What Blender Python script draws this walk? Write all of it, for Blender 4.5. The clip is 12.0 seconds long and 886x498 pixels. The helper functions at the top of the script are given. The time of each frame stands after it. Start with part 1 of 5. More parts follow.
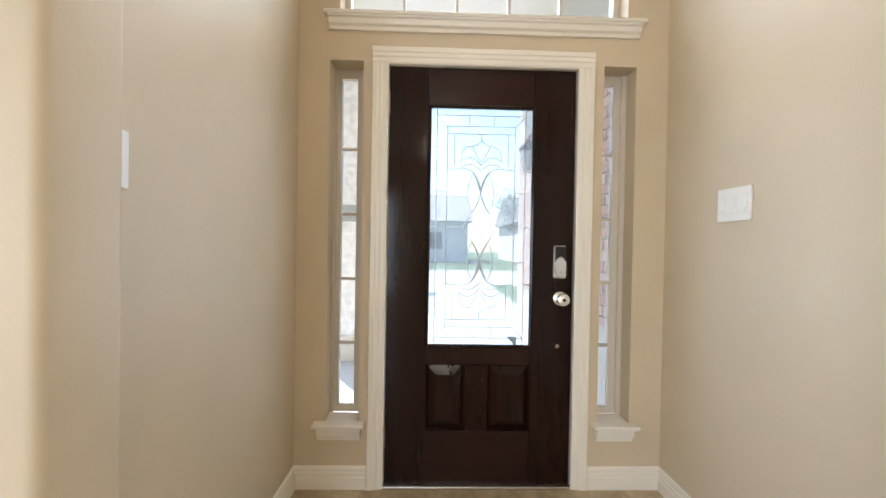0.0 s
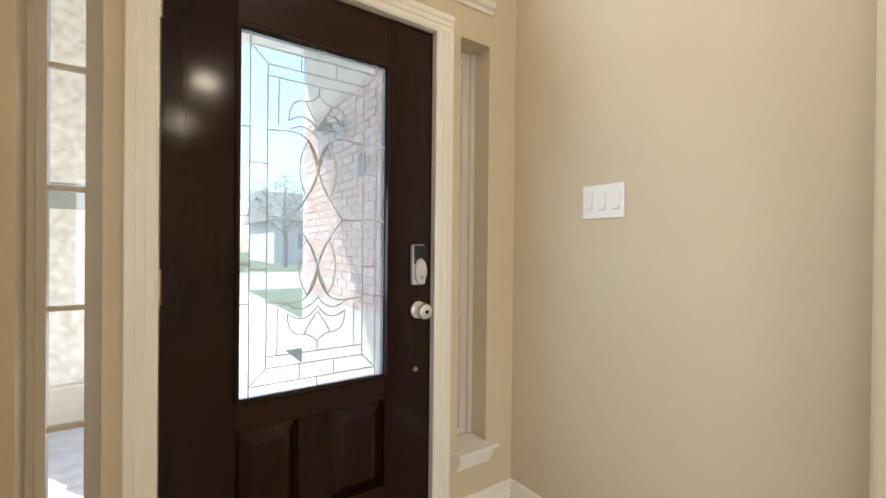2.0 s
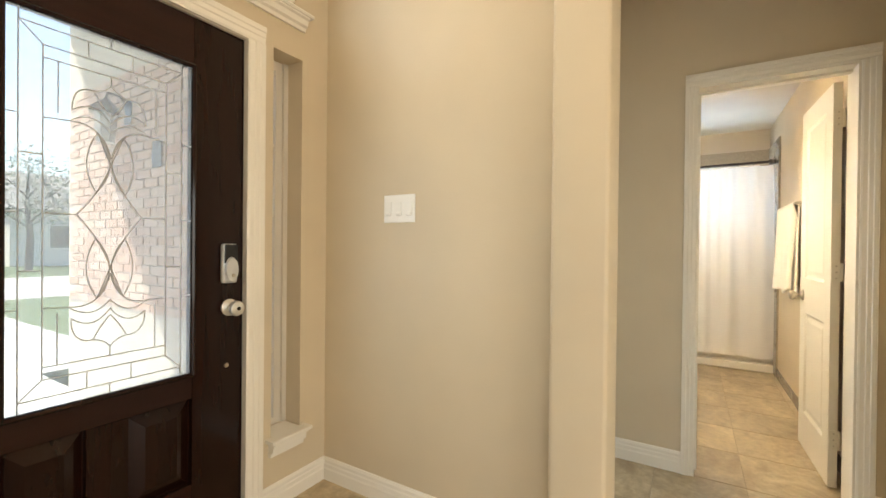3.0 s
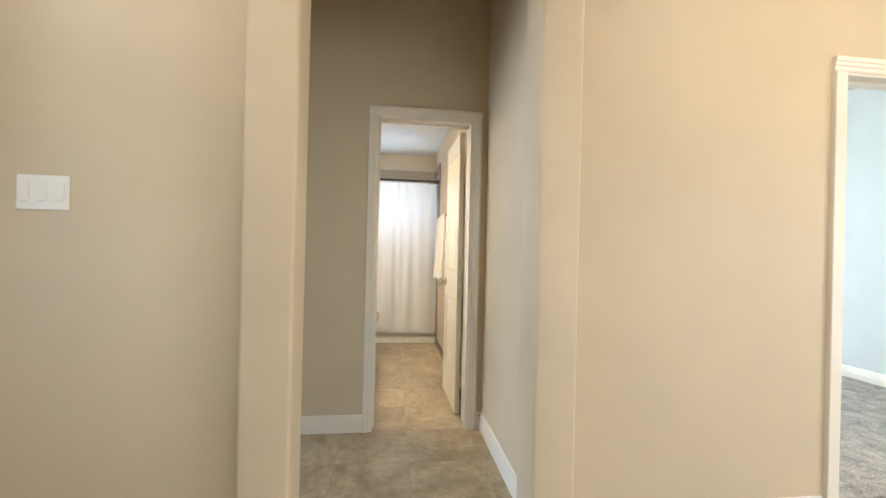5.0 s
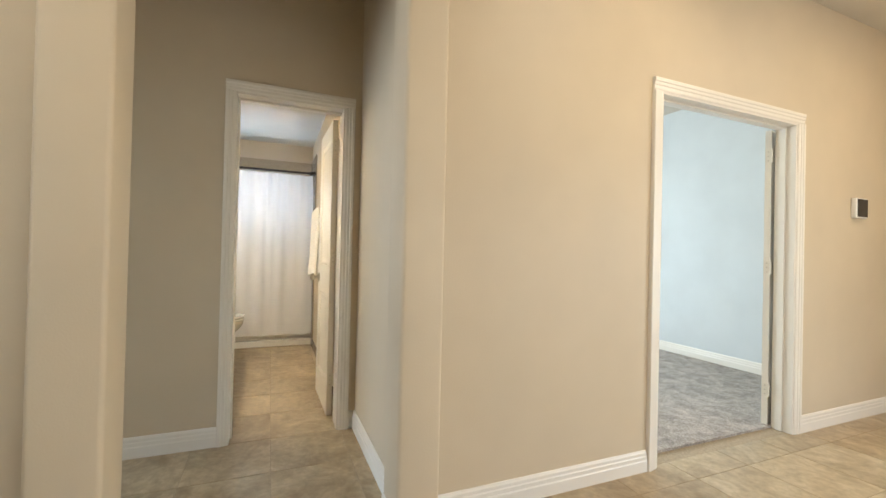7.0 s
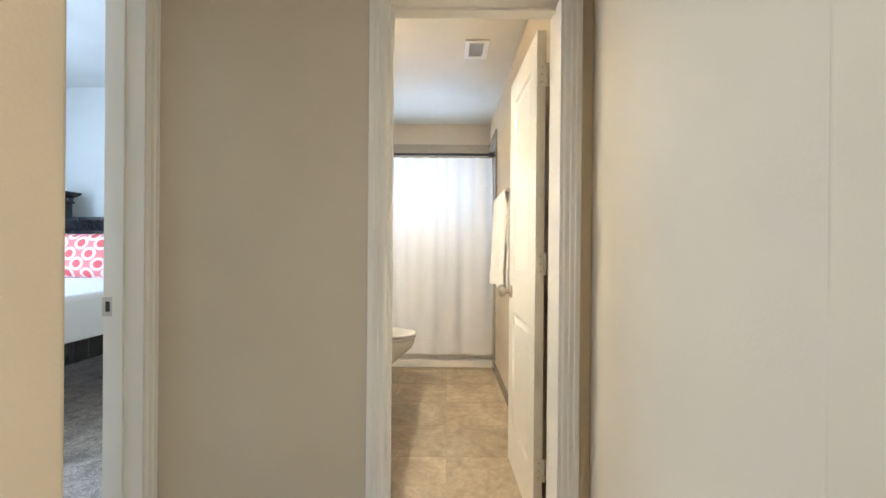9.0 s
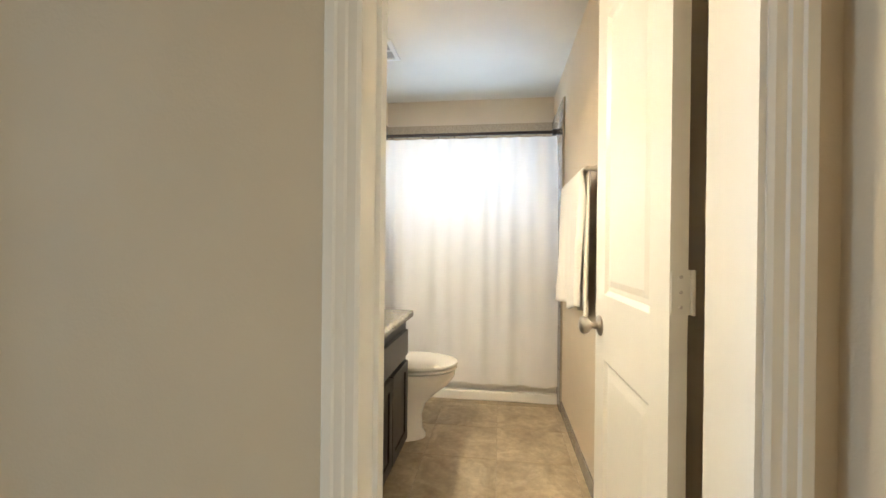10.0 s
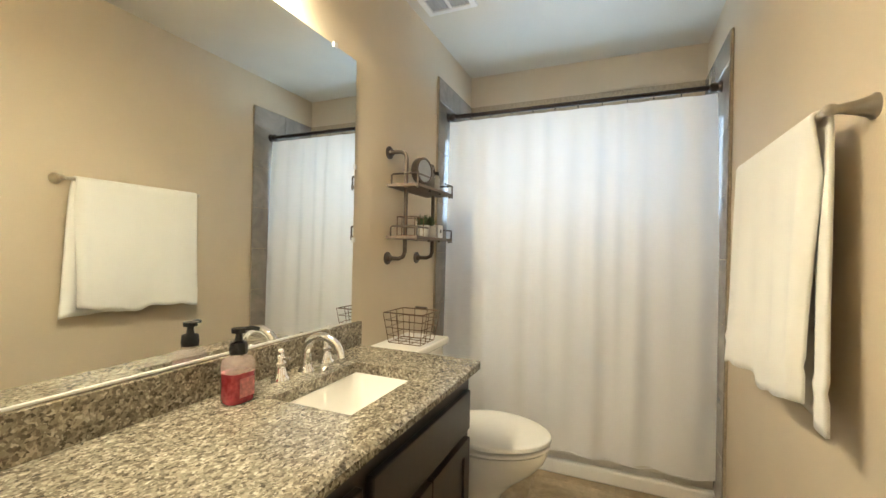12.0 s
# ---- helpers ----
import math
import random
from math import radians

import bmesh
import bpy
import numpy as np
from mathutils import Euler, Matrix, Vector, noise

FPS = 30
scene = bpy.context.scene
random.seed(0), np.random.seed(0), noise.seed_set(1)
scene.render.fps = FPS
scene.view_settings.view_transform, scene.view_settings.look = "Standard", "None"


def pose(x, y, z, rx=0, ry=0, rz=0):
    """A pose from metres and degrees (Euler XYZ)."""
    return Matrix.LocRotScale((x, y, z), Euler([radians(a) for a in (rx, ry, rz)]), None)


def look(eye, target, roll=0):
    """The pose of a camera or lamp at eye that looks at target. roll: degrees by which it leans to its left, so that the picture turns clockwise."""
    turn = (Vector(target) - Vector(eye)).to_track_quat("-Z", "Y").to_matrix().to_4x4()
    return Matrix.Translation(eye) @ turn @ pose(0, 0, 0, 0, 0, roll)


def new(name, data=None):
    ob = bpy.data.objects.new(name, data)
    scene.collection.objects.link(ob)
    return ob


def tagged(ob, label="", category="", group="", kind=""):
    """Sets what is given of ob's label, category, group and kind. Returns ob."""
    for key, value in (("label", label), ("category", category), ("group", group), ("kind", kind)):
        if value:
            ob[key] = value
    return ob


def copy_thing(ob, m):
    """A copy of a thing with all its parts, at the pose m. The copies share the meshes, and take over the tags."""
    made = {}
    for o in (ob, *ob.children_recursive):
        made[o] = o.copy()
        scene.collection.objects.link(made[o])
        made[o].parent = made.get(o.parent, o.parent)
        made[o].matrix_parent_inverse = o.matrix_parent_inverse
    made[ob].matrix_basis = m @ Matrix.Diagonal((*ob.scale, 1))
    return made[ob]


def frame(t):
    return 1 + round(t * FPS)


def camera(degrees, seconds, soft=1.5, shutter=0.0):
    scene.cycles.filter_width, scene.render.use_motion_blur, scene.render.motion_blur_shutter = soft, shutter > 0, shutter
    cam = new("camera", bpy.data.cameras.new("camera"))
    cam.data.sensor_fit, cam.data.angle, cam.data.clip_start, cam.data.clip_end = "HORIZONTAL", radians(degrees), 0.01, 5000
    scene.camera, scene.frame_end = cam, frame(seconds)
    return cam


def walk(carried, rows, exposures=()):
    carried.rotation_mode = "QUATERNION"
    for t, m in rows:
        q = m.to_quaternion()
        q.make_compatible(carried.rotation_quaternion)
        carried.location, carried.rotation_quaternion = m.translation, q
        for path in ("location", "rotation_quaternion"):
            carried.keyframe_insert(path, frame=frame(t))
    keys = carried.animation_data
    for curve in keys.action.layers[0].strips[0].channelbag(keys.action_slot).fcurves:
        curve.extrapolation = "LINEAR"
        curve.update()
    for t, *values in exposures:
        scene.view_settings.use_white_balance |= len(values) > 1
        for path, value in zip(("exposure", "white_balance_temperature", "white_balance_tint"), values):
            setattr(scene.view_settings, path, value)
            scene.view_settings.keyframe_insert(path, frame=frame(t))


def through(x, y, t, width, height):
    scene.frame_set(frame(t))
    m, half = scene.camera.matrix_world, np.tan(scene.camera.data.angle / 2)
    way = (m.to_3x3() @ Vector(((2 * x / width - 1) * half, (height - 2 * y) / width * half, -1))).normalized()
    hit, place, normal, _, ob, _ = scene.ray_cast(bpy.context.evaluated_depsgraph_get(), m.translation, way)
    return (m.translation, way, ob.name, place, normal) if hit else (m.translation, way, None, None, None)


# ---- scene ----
cam = camera(93.9, 12.0)
PATH = [
    (0, (0.255, 0.136, 1.185), (0.309, 2.135, 1.164), 1.0),
    (0.5, (0.131, 0.404, 1.18), (0.382, 2.388, 1.164), 0.9),
    (1, (0.091, 0.601, 1.197), (0.567, 2.544, 1.168), 0.6),
    (1.5, (0.097, 0.743, 1.182), (0.892, 2.579, 1.162), 0.6),
    (2, (0.03, 0.743, 1.182), (1.17, 2.386, 1.171), 0.6),
    (2.5, (-0.066, 0.65, 1.188), (1.398, 2.012, 1.178), 0.6),
    (3, (-0.112, 0.535, 1.188), (1.603, 1.563, 1.175), 0.6),
    (3.5, (-0.175, 0.456, 1.175), (1.703, 1.142, 1.165), 0.8),
    (3.7, (-0.196, 0.452, 1.192), (1.727, 1.002, 1.167), 1.2),
    (5.3, (-0.301, 0.376, 1.182), (1.661, -0.012, 1.19), 1.2),
    (5.5, (-0.32, 0.352, 1.185), (1.623, -0.122, 1.192), 1.2),
    (6, (-0.36, 0.326, 1.17), (1.523, -0.346, 1.181), 1.2),
    (6.5, (-0.367, 0.296, 1.148), (1.476, -0.48, 1.165), 1.2),
    (6.7, (-0.336, 0.306, 1.139), (1.5, -0.487, 1.155), 1.3),
    (8.3, (0.477, 0.324, 1.12), (2.454, 0.021, 1.125), 1.0),
    (8.5, (0.623, 0.331, 1.135), (2.612, 0.123, 1.131), 0.7),
    (9, (0.975, 0.3, 1.14), (2.975, 0.312, 1.136), 0.5),
    (9.5, (1.359, 0.269, 1.142), (3.352, 0.439, 1.132), 0.4),
    (10, (1.753, 0.278, 1.165), (3.735, 0.551, 1.157), 0.6),
    (10.5, (2.097, 0.29, 1.207), (4.061, 0.668, 1.196), 1.0),
    (11, (2.388, 0.281, 1.222), (4.322, 0.792, 1.22), 1.1),
    (11.2, (2.461, 0.271, 1.246), (4.376, 0.847, 1.237), 0.9),
    (11.5, (2.537, 0.276, 1.247), (4.421, 0.946, 1.242), 1.0),
    (12, (2.567, 0.289, 1.218), (4.406, 1.074, 1.221), 1.2),
]
walk(cam, [(t, look(eye, target, roll)) for t, eye, target, roll in PATH], [
    (0, 1.78, 6050, 11), (1.5, 1.74, 6400, 10), (2.5, 1.74, 6900, 10), (3.5, 1.78, 8000, 10), (5.5, 1.45, 6400, 10), (6.6, 1.33, 6700, 10),
    (8.5, 1.64, 6800, 10), (9.1, 1.70, 6300, 10), (10, 1.66, 6700, 9), (10.5, 1.42, 6900, 9), (11, 1.28, 6900, 8), (12, 1.33, 6800, 5)])

# ---- world, sun and lamps ----
world = bpy.data.worlds.new("world")
scene.world = world
world.use_nodes = True
wn = world.node_tree.nodes
sky = wn.new("ShaderNodeTexSky")
sky.sky_type, sky.sun_disc = "NISHITA", False
sky.sun_elevation, sky.sun_rotation = radians(48), radians(-35)
wn["Background"].inputs["Strength"].default_value = 0.15
world.node_tree.links.new(sky.outputs["Color"], wn["Background"].inputs["Color"])


def lamp(name, kind, m, energy, color, **more):
    data = bpy.data.lights.new(name, kind)
    data.energy, data.color = energy, color
    for key, value in more.items():
        if key == "size":
            data.size = value
        elif key == "size_y":
            data.shape, data.size_y = "RECTANGLE", value
        elif key == "radius":
            data.shadow_soft_size = value
        elif key == "angle":
            data.angle = value
        elif key == "spread":
            data.spread = value
    ob = new(name, data)
    ob.matrix_world = m
    return ob


lamp("sun", "SUN", look((-20, 34, 46), (0, 3, 0)), 5.0, (1.0, 0.96, 0.91), angle=radians(0.6))
DAY = (0.86, 0.93, 1.0)
COOL = (0.68, 0.84, 1.0)
WARM = (1.0, 0.84, 0.64)
BATH = (1.0, 0.92, 0.77)
# daylight standing in the window openings; living and south openings are added, unseen
# lamp added in an assumed west opening, fills the hall and entry
lamp("window_light_living", "AREA", look((-3.55, -1.6, 1.5), (0, -1.6, 1.3)), 15, DAY, size=2.6, size_y=1.8)
# lamp added in an unseen south opening to brighten the front wall
lamp("window_light_patio", "AREA", look((-1.7, -4.24, 1.15), (-1.0, 0, 1.2)), 28, DAY, size=2.2, size_y=2.0)
lamp("window_light_study", "AREA", look((4.9, -1.5, 1.5), (2, -2.2, 1.0)), 55, COOL, size=1.6, size_y=1.5)
lamp("window_light_bedroom", "AREA", look((2.6, 5.1, 1.5), (2.6, 2, 1.2)), 54, (0.58, 0.75, 1.0), size=1.6, size_y=1.5)
lamp("window_light_door", "AREA", look((0.49, 2.134, 1.274), (0.49, 0, 1.274)), 2.3, COOL, size=0.50, size_y=1.15)
lamp("window_light_transom", "AREA", look((0.495, 2.285, 2.53), (0.495, -1.5, 1.9)), 4.5, DAY, size=1.30, size_y=0.34)
# recessed ceiling lamps and the bathroom's vanity light
for cx, cy, watts in ((0.5, 1.0, 1.7), (0.45, -1.4, 4.6), (0.3, -3.2, 5.0)):
    lamp("downlight_lamp", "AREA", look((cx, cy, 2.866), (cx, cy, 0)), watts, WARM, size=0.14)
for cx in (2.95, 3.2, 3.45):
    lamp("vanity_bulb", "POINT", pose(cx, 1.19, 2.128), 10.2, BATH, radius=0.03)

# ---- materials ----


def material(name, rough=0.5, metal=0.0):
    m = bpy.data.materials.new(name)
    m.use_nodes = True
    n, l = m.node_tree.nodes, m.node_tree.links
    b = n["Principled BSDF"]
    b.inputs["Roughness"].default_value, b.inputs["Metallic"].default_value = rough, metal
    return m, n, l, b


def coords(n, l, scale=(1, 1, 1), kind="Object"):
    c, s = n.new("ShaderNodeTexCoord"), n.new("ShaderNodeMapping")
    s.inputs["Scale"].default_value = scale
    l.new(c.outputs[kind], s.inputs["Vector"])
    return s.outputs["Vector"]


def noise_tex(n, l, vec, scale, detail=4.0, rough=0.55, warp=0.0):
    t = n.new("ShaderNodeTexNoise")
    t.inputs["Scale"].default_value, t.inputs["Detail"].default_value = scale, detail
    t.inputs["Roughness"].default_value, t.inputs["Distortion"].default_value = rough, warp
    l.new(vec, t.inputs["Vector"])
    return t.outputs["Fac"]


def ramp(n, l, fac, stops):
    r = n.new("ShaderNodeValToRGB")
    while len(r.color_ramp.elements) < len(stops):
        r.color_ramp.elements.new(0.5)
    for e, (p, c) in zip(r.color_ramp.elements, stops):
        e.position, e.color = p, (*c, 1)
    l.new(fac, r.inputs["Fac"])
    return r.outputs["Color"]


def mixed(n, l, fac, a, b, mode="MIX"):
    x = n.new("ShaderNodeMix")
    x.data_type, x.blend_type = "RGBA", mode
    for sock, v in ((x.inputs[0], fac), (x.inputs[6], a), (x.inputs[7], b)):
        if isinstance(v, (int, float)):
            sock.default_value = v
        elif isinstance(v, tuple):
            sock.default_value = (*v, 1)
        else:
            l.new(v, sock)
    return x.outputs[2]


def bump(n, l, b, height, strength, dist=0.002):
    k = n.new("ShaderNodeBump")
    k.inputs["Strength"].default_value, k.inputs["Distance"].default_value = strength, dist
    l.new(height, k.inputs["Height"])
    l.new(k.outputs["Normal"], b.inputs["Normal"])


def paint(name, color, rough=0.55, grain=140.0, strength=0.25, vary=0.06):
    m, n, l, b = material(name, rough)
    v = coords(n, l)
    big = noise_tex(n, l, v, 1.7, 3)
    dark = tuple(c * (1 - vary) for c in color)
    light = tuple(min(1, c * (1 + vary * 0.6)) for c in color)
    l.new(ramp(n, l, big, [(0.3, dark), (0.7, light)]), b.inputs["Base Color"])
    bump(n, l, b, noise_tex(n, l, v, grain, 3), strength)
    return m


def plain(name, color, rough=0.5, metal=0.0, vary=0.08, scale=30.0):
    m, n, l, b = material(name, rough, metal)
    v = coords(n, l)
    f = noise_tex(n, l, v, scale, 4)
    l.new(ramp(n, l, f, [(0.3, tuple(c * (1 - vary) for c in color)), (0.7, tuple(min(1, c * (1 + vary)) for c in color))]), b.inputs["Base Color"])
    bump(n, l, b, f, 0.05)
    return m


WALL = paint("wall_paint", (0.615, 0.510, 0.362), 0.5)
CEIL = paint("ceiling_paint", (0.66, 0.60, 0.50), 0.7, 90, 0.4)
BATH_CEIL = paint("bath_ceiling_paint", (0.68, 0.63, 0.52), 0.5, 90, 0.3)
STUDY = paint("study_paint", (0.62, 0.65, 0.64), 0.85)
TRIM = paint("trim_paint", (0.80, 0.75, 0.66), 0.32, 60, 0.06, 0.03)
DOORW = paint("door_white", (0.80, 0.76, 0.67), 0.28, 50, 0.06, 0.02)
CERAMIC = plain("ceramic", (0.82, 0.78, 0.70), 0.12, 0, 0.01)
CHROME = plain("chrome", (0.82, 0.82, 0.82), 0.10, 1.0, 0.02)
NICKEL = plain("brushed_nickel", (0.55, 0.50, 0.43), 0.28, 1.0, 0.05)
BRONZE = plain("dark_bronze", (0.055, 0.042, 0.034), 0.38, 0.6)
PIPE = plain("pipe_metal", (0.11, 0.085, 0.065), 0.42, 0.8, 0.25, 60)
WIRE = plain("bronze_wire", (0.17, 0.10, 0.055), 0.4, 0.7, 0.2, 60)
BLACK = plain("black_plastic", (0.008, 0.008, 0.009), 0.22)
WHITE_P = plain("white_plastic", (0.80, 0.78, 0.74), 0.35, 0, 0.01)
LEAD = plain("lead_came", (0.50, 0.51, 0.53), 0.4, 0.6)


def wood(name, a, b_, rough, along=2, scale=9.0):
    m, n, l, b = material(name, rough)
    s = [scale, scale, scale]
    s[along] = scale * 0.09
    v = coords(n, l, tuple(s))
    f = noise_tex(n, l, v, 3.0, 8, 0.6, 0.6)
    l.new(ramp(n, l, f, [(0.25, a), (0.75, b_)]), b.inputs["Base Color"])
    bump(n, l, b, f, 0.04, 0.001)
    return m


MAHOG = wood("mahogany", (0.010, 0.0034, 0.0024), (0.018, 0.0056, 0.0035), 0.12, 2, 5.0)
# lighter copy of the wood, its colour stands in for reflected light on the rails
MAHOG_RAIL_SHEEN = wood("mahogany_rail_sheen", (0.015, 0.0052, 0.0038), (0.026, 0.0092, 0.0066), 0.22, 0, 5.0)
for m in (MAHOG, MAHOG_RAIL_SHEEN):
    m.node_tree.nodes["Principled BSDF"].inputs["Specular IOR Level"].default_value = 0.24
ESPRESSO = wood("espresso_wood", (0.012, 0.008, 0.006), (0.030, 0.019, 0.013), 0.33)
SHELF_W = wood("shelf_wood", (0.10, 0.07, 0.05), (0.24, 0.18, 0.13), 0.6, 0)
BLACK_W = wood("black_bed_wood", (0.010, 0.011, 0.014), (0.022, 0.024, 0.03), 0.18)
FENCE_W = wood("fence_wood", (0.25, 0.2, 0.16), (0.45, 0.38, 0.31), 0.8)


def stone_tile():
    m, n, l, b = material("floor_tile", 0.33)
    info = n.new("ShaderNodeObjectInfo")
    c = n.new("ShaderNodeTexCoord")
    add = n.new("ShaderNodeVectorMath")
    off = n.new("ShaderNodeVectorMath")
    off.operation = "SCALE"
    off.inputs[0].default_value = (37.0, 53.0, 11.0)
    l.new(info.outputs["Random"], off.inputs["Scale"])
    l.new(c.outputs["Object"], add.inputs[0])
    l.new(off.outputs[0], add.inputs[1])
    v = add.outputs[0]
    f1 = noise_tex(n, l, v, 4.2, 6, 0.6, 1.2)
    f2 = noise_tex(n, l, v, 26, 5, 0.6, 0.4)
    base = ramp(n, l, f1, [(0.28, (0.33, 0.245, 0.145)), (0.50, (0.45, 0.355, 0.225)), (0.72, (0.60, 0.50, 0.34))])
    fine = ramp(n, l, f2, [(0.3, (0.78, 0.76, 0.74)), (0.7, (1.1, 1.08, 1.05))])
    col = mixed(n, l, 1.0, base, fine, "MULTIPLY")
    tone = n.new("ShaderNodeMapRange")
    tone.inputs["To Min"].default_value, tone.inputs["To Max"].default_value = 0.88, 1.08
    l.new(info.outputs["Random"], tone.inputs["Value"])
    hsv = n.new("ShaderNodeHueSaturation")
    l.new(tone.outputs[0], hsv.inputs["Value"])
    l.new(col, hsv.inputs["Color"])
    l.new(hsv.outputs[0], b.inputs["Base Color"])
    bump(n, l, b, f1, 0.18, 0.004)
    return m


TILE = stone_tile()
GROUT = plain("grout", (0.40, 0.32, 0.22), 0.85, 0, 0.2, 80)


def wall_tile():
    m, n, l, b = material("surround_tile", 0.14)
    v = coords(n, l)
    f = noise_tex(n, l, v, 4, 6, 0.6, 1.2)
    l.new(ramp(n, l, f, [(0.3, (0.20, 0.17, 0.14)), (0.7, (0.36, 0.32, 0.27))]), b.inputs["Base Color"])
    bump(n, l, b, f, 0.06)
    return m


SURR = wall_tile()


def granite():
    m, n, l, b = material("granite", 0.12)
    v0 = coords(n, l, (1.0, 1.2, 1.0))
    wn_, off, add = n.new("ShaderNodeTexNoise"), n.new("ShaderNodeVectorMath"), n.new("ShaderNodeVectorMath")
    wn_.inputs["Scale"].default_value, wn_.inputs["Detail"].default_value = 110.0, 3.0
    off.operation, off.inputs["Scale"].default_value = "SCALE", 0.012
    l.new(v0, wn_.inputs["Vector"])
    l.new(wn_.outputs["Color"], off.inputs[0])
    l.new(v0, add.inputs[0])
    l.new(off.outputs[0], add.inputs[1])
    v = add.outputs[0]

    def flecks(scale, stops):
        vo = n.new("ShaderNodeTexVoronoi")
        vo.inputs["Scale"].default_value = scale
        l.new(v, vo.inputs["Vector"])
        sep = n.new("ShaderNodeSeparateColor")
        l.new(vo.outputs["Color"], sep.inputs[0])
        return ramp(n, l, sep.outputs[0], stops)

    fine = flecks(160, [(0.0, (0.075, 0.067, 0.054)), (0.2, (0.16, 0.145, 0.117)), (0.5, (0.25, 0.23, 0.188)), (0.78, (0.33, 0.31, 0.26)), (0.96, (0.46, 0.44, 0.39))])
    big = flecks(76, [(0.0, (0.62, 0.58, 0.50)), (0.3, (0.86, 0.82, 0.74)), (0.75, (1.05, 1.01, 0.94)), (0.95, (1.25, 1.22, 1.14))])
    f = noise_tex(n, l, v, 14, 4, 0.6, 0.8)
    t = ramp(n, l, f, [(0.3, (0.78, 0.74, 0.68)), (0.7, (1.12, 1.08, 1.02))])
    l.new(mixed(n, l, 1.0, mixed(n, l, 0.8, fine, big, "MULTIPLY"), t, "MULTIPLY"), b.inputs["Base Color"])
    return m


GRANITE = granite()


def fabric(name, color, weave=420.0, through=0.0, rough=0.9, open_weave=0.0):
    m, n, l, b = material(name, rough)
    v = coords(n, l)
    f = noise_tex(n, l, v, weave, 2)
    b.inputs["Base Color"].default_value = (*color, 1)
    b.inputs["Sheen Weight"].default_value = 0.3
    bump(n, l, b, f, 0.25, 0.001)
    if through:
        t, x = n.new("ShaderNodeBsdfTranslucent"), n.new("ShaderNodeMixShader")
        t.inputs["Color"].default_value = (*color, 1)
        x.inputs[0].default_value = through
        l.new(b.outputs[0], x.inputs[1])
        l.new(t.outputs[0], x.inputs[2])
        out = x.outputs[0]
        if open_weave:
            g, w = n.new("ShaderNodeBsdfTransparent"), n.new("ShaderNodeMixShader")
            w.inputs[0].default_value = open_weave
            l.new(out, w.inputs[1])
            l.new(g.outputs[0], w.inputs[2])
            out = w.outputs[0]
        l.new(out, n["Material Output"].inputs["Surface"])
    return m


CURTAIN = fabric("curtain_cloth", (0.90, 0.88, 0.85), 500, 0.24, 0.9, 0.009)
TOWEL = fabric("towel_cloth", (0.84, 0.81, 0.74), 260)
SHEET = fabric("sheet_cloth", (0.82, 0.84, 0.88), 400)


def carpet():
    m, n, l, b = material("carpet", 1.0)
    v = coords(n, l)
    f1, f2 = noise_tex(n, l, v, 120, 4), noise_tex(n, l, v, 9, 6, 0.7, 0.6)
    a = ramp(n, l, f1, [(0.3, (0.27, 0.235, 0.205)), (0.7, (0.66, 0.60, 0.54))])
    t = ramp(n, l, f2, [(0.35, (0.62, 0.62, 0.62)), (0.65, (1.15, 1.15, 1.15))])
    l.new(mixed(n, l, 1.0, a, t, "MULTIPLY"), b.inputs["Base Color"])
    bump(n, l, b, f1, 0.9, 0.01)
    return m


CARPET = carpet()


def glass(name, gloss=1.0, tint=(1, 1, 1), wave=0.0):
    m, n, l, b = material(name)
    n.remove(b)
    t, g, f, x = n.new("ShaderNodeBsdfTransparent"), n.new("ShaderNodeBsdfGlossy"), n.new("ShaderNodeFresnel"), n.new("ShaderNodeMixShader")
    t.inputs["Color"].default_value = (*tint, 1)
    g.inputs["Roughness"].default_value = 0.02
    f.inputs["IOR"].default_value = 1.45
    if wave:
        k = n.new("ShaderNodeBump")
        k.inputs["Strength"].default_value = wave
        l.new(noise_tex(n, l, coords(n, l), 25, 2), k.inputs["Height"])
        l.new(k.outputs[0], g.inputs["Normal"])
    l.new(f.outputs[0], x.inputs[0])
    l.new(t.outputs[0], x.inputs[1])
    l.new(g.outputs[0], x.inputs[2])
    l.new(x.outputs[0], n["Material Output"].inputs["Surface"])
    return m


GLASS = glass("window_glass", tint=(0.90, 0.93, 0.95))
BEVEL = glass("bevel_glass", tint=(0.78, 0.82, 0.84), wave=0.3)
bn, bl = BEVEL.node_tree.nodes, BEVEL.node_tree.links
# translucent share lays a pale haze over the pane in place of glare
glare_veil, blend = bn.new("ShaderNodeBsdfTranslucent"), bn.new("ShaderNodeMixShader")
glare_veil.inputs["Color"].default_value = (0.74, 0.82, 0.90, 1)
blend.inputs[0].default_value = 0.20
bl.new(bn["Mix Shader"].outputs[0], blend.inputs[1])
bl.new(glare_veil.outputs[0], blend.inputs[2])
bl.new(blend.outputs[0], bn["Material Output"].inputs["Surface"])


def mirror_mat():
    m, n, l, b = material("mirror", 0.0, 1.0)
    b.inputs["Base Color"].default_value = (0.86, 0.88, 0.86, 1)
    return m


MIRROR = mirror_mat()


def glow(name, color, strength):
    m, n, l, b = material(name)
    b.inputs["Emission Color"].default_value = (*color, 1)
    b.inputs["Emission Strength"].default_value = strength
    return m


SKY_GLOW = glow("bright_sky", (0.46, 0.66, 1.0), 2.4)
SHADE_GLOW = glow("lamp_shade_glass", (1.0, 0.88, 0.70), 5.6)


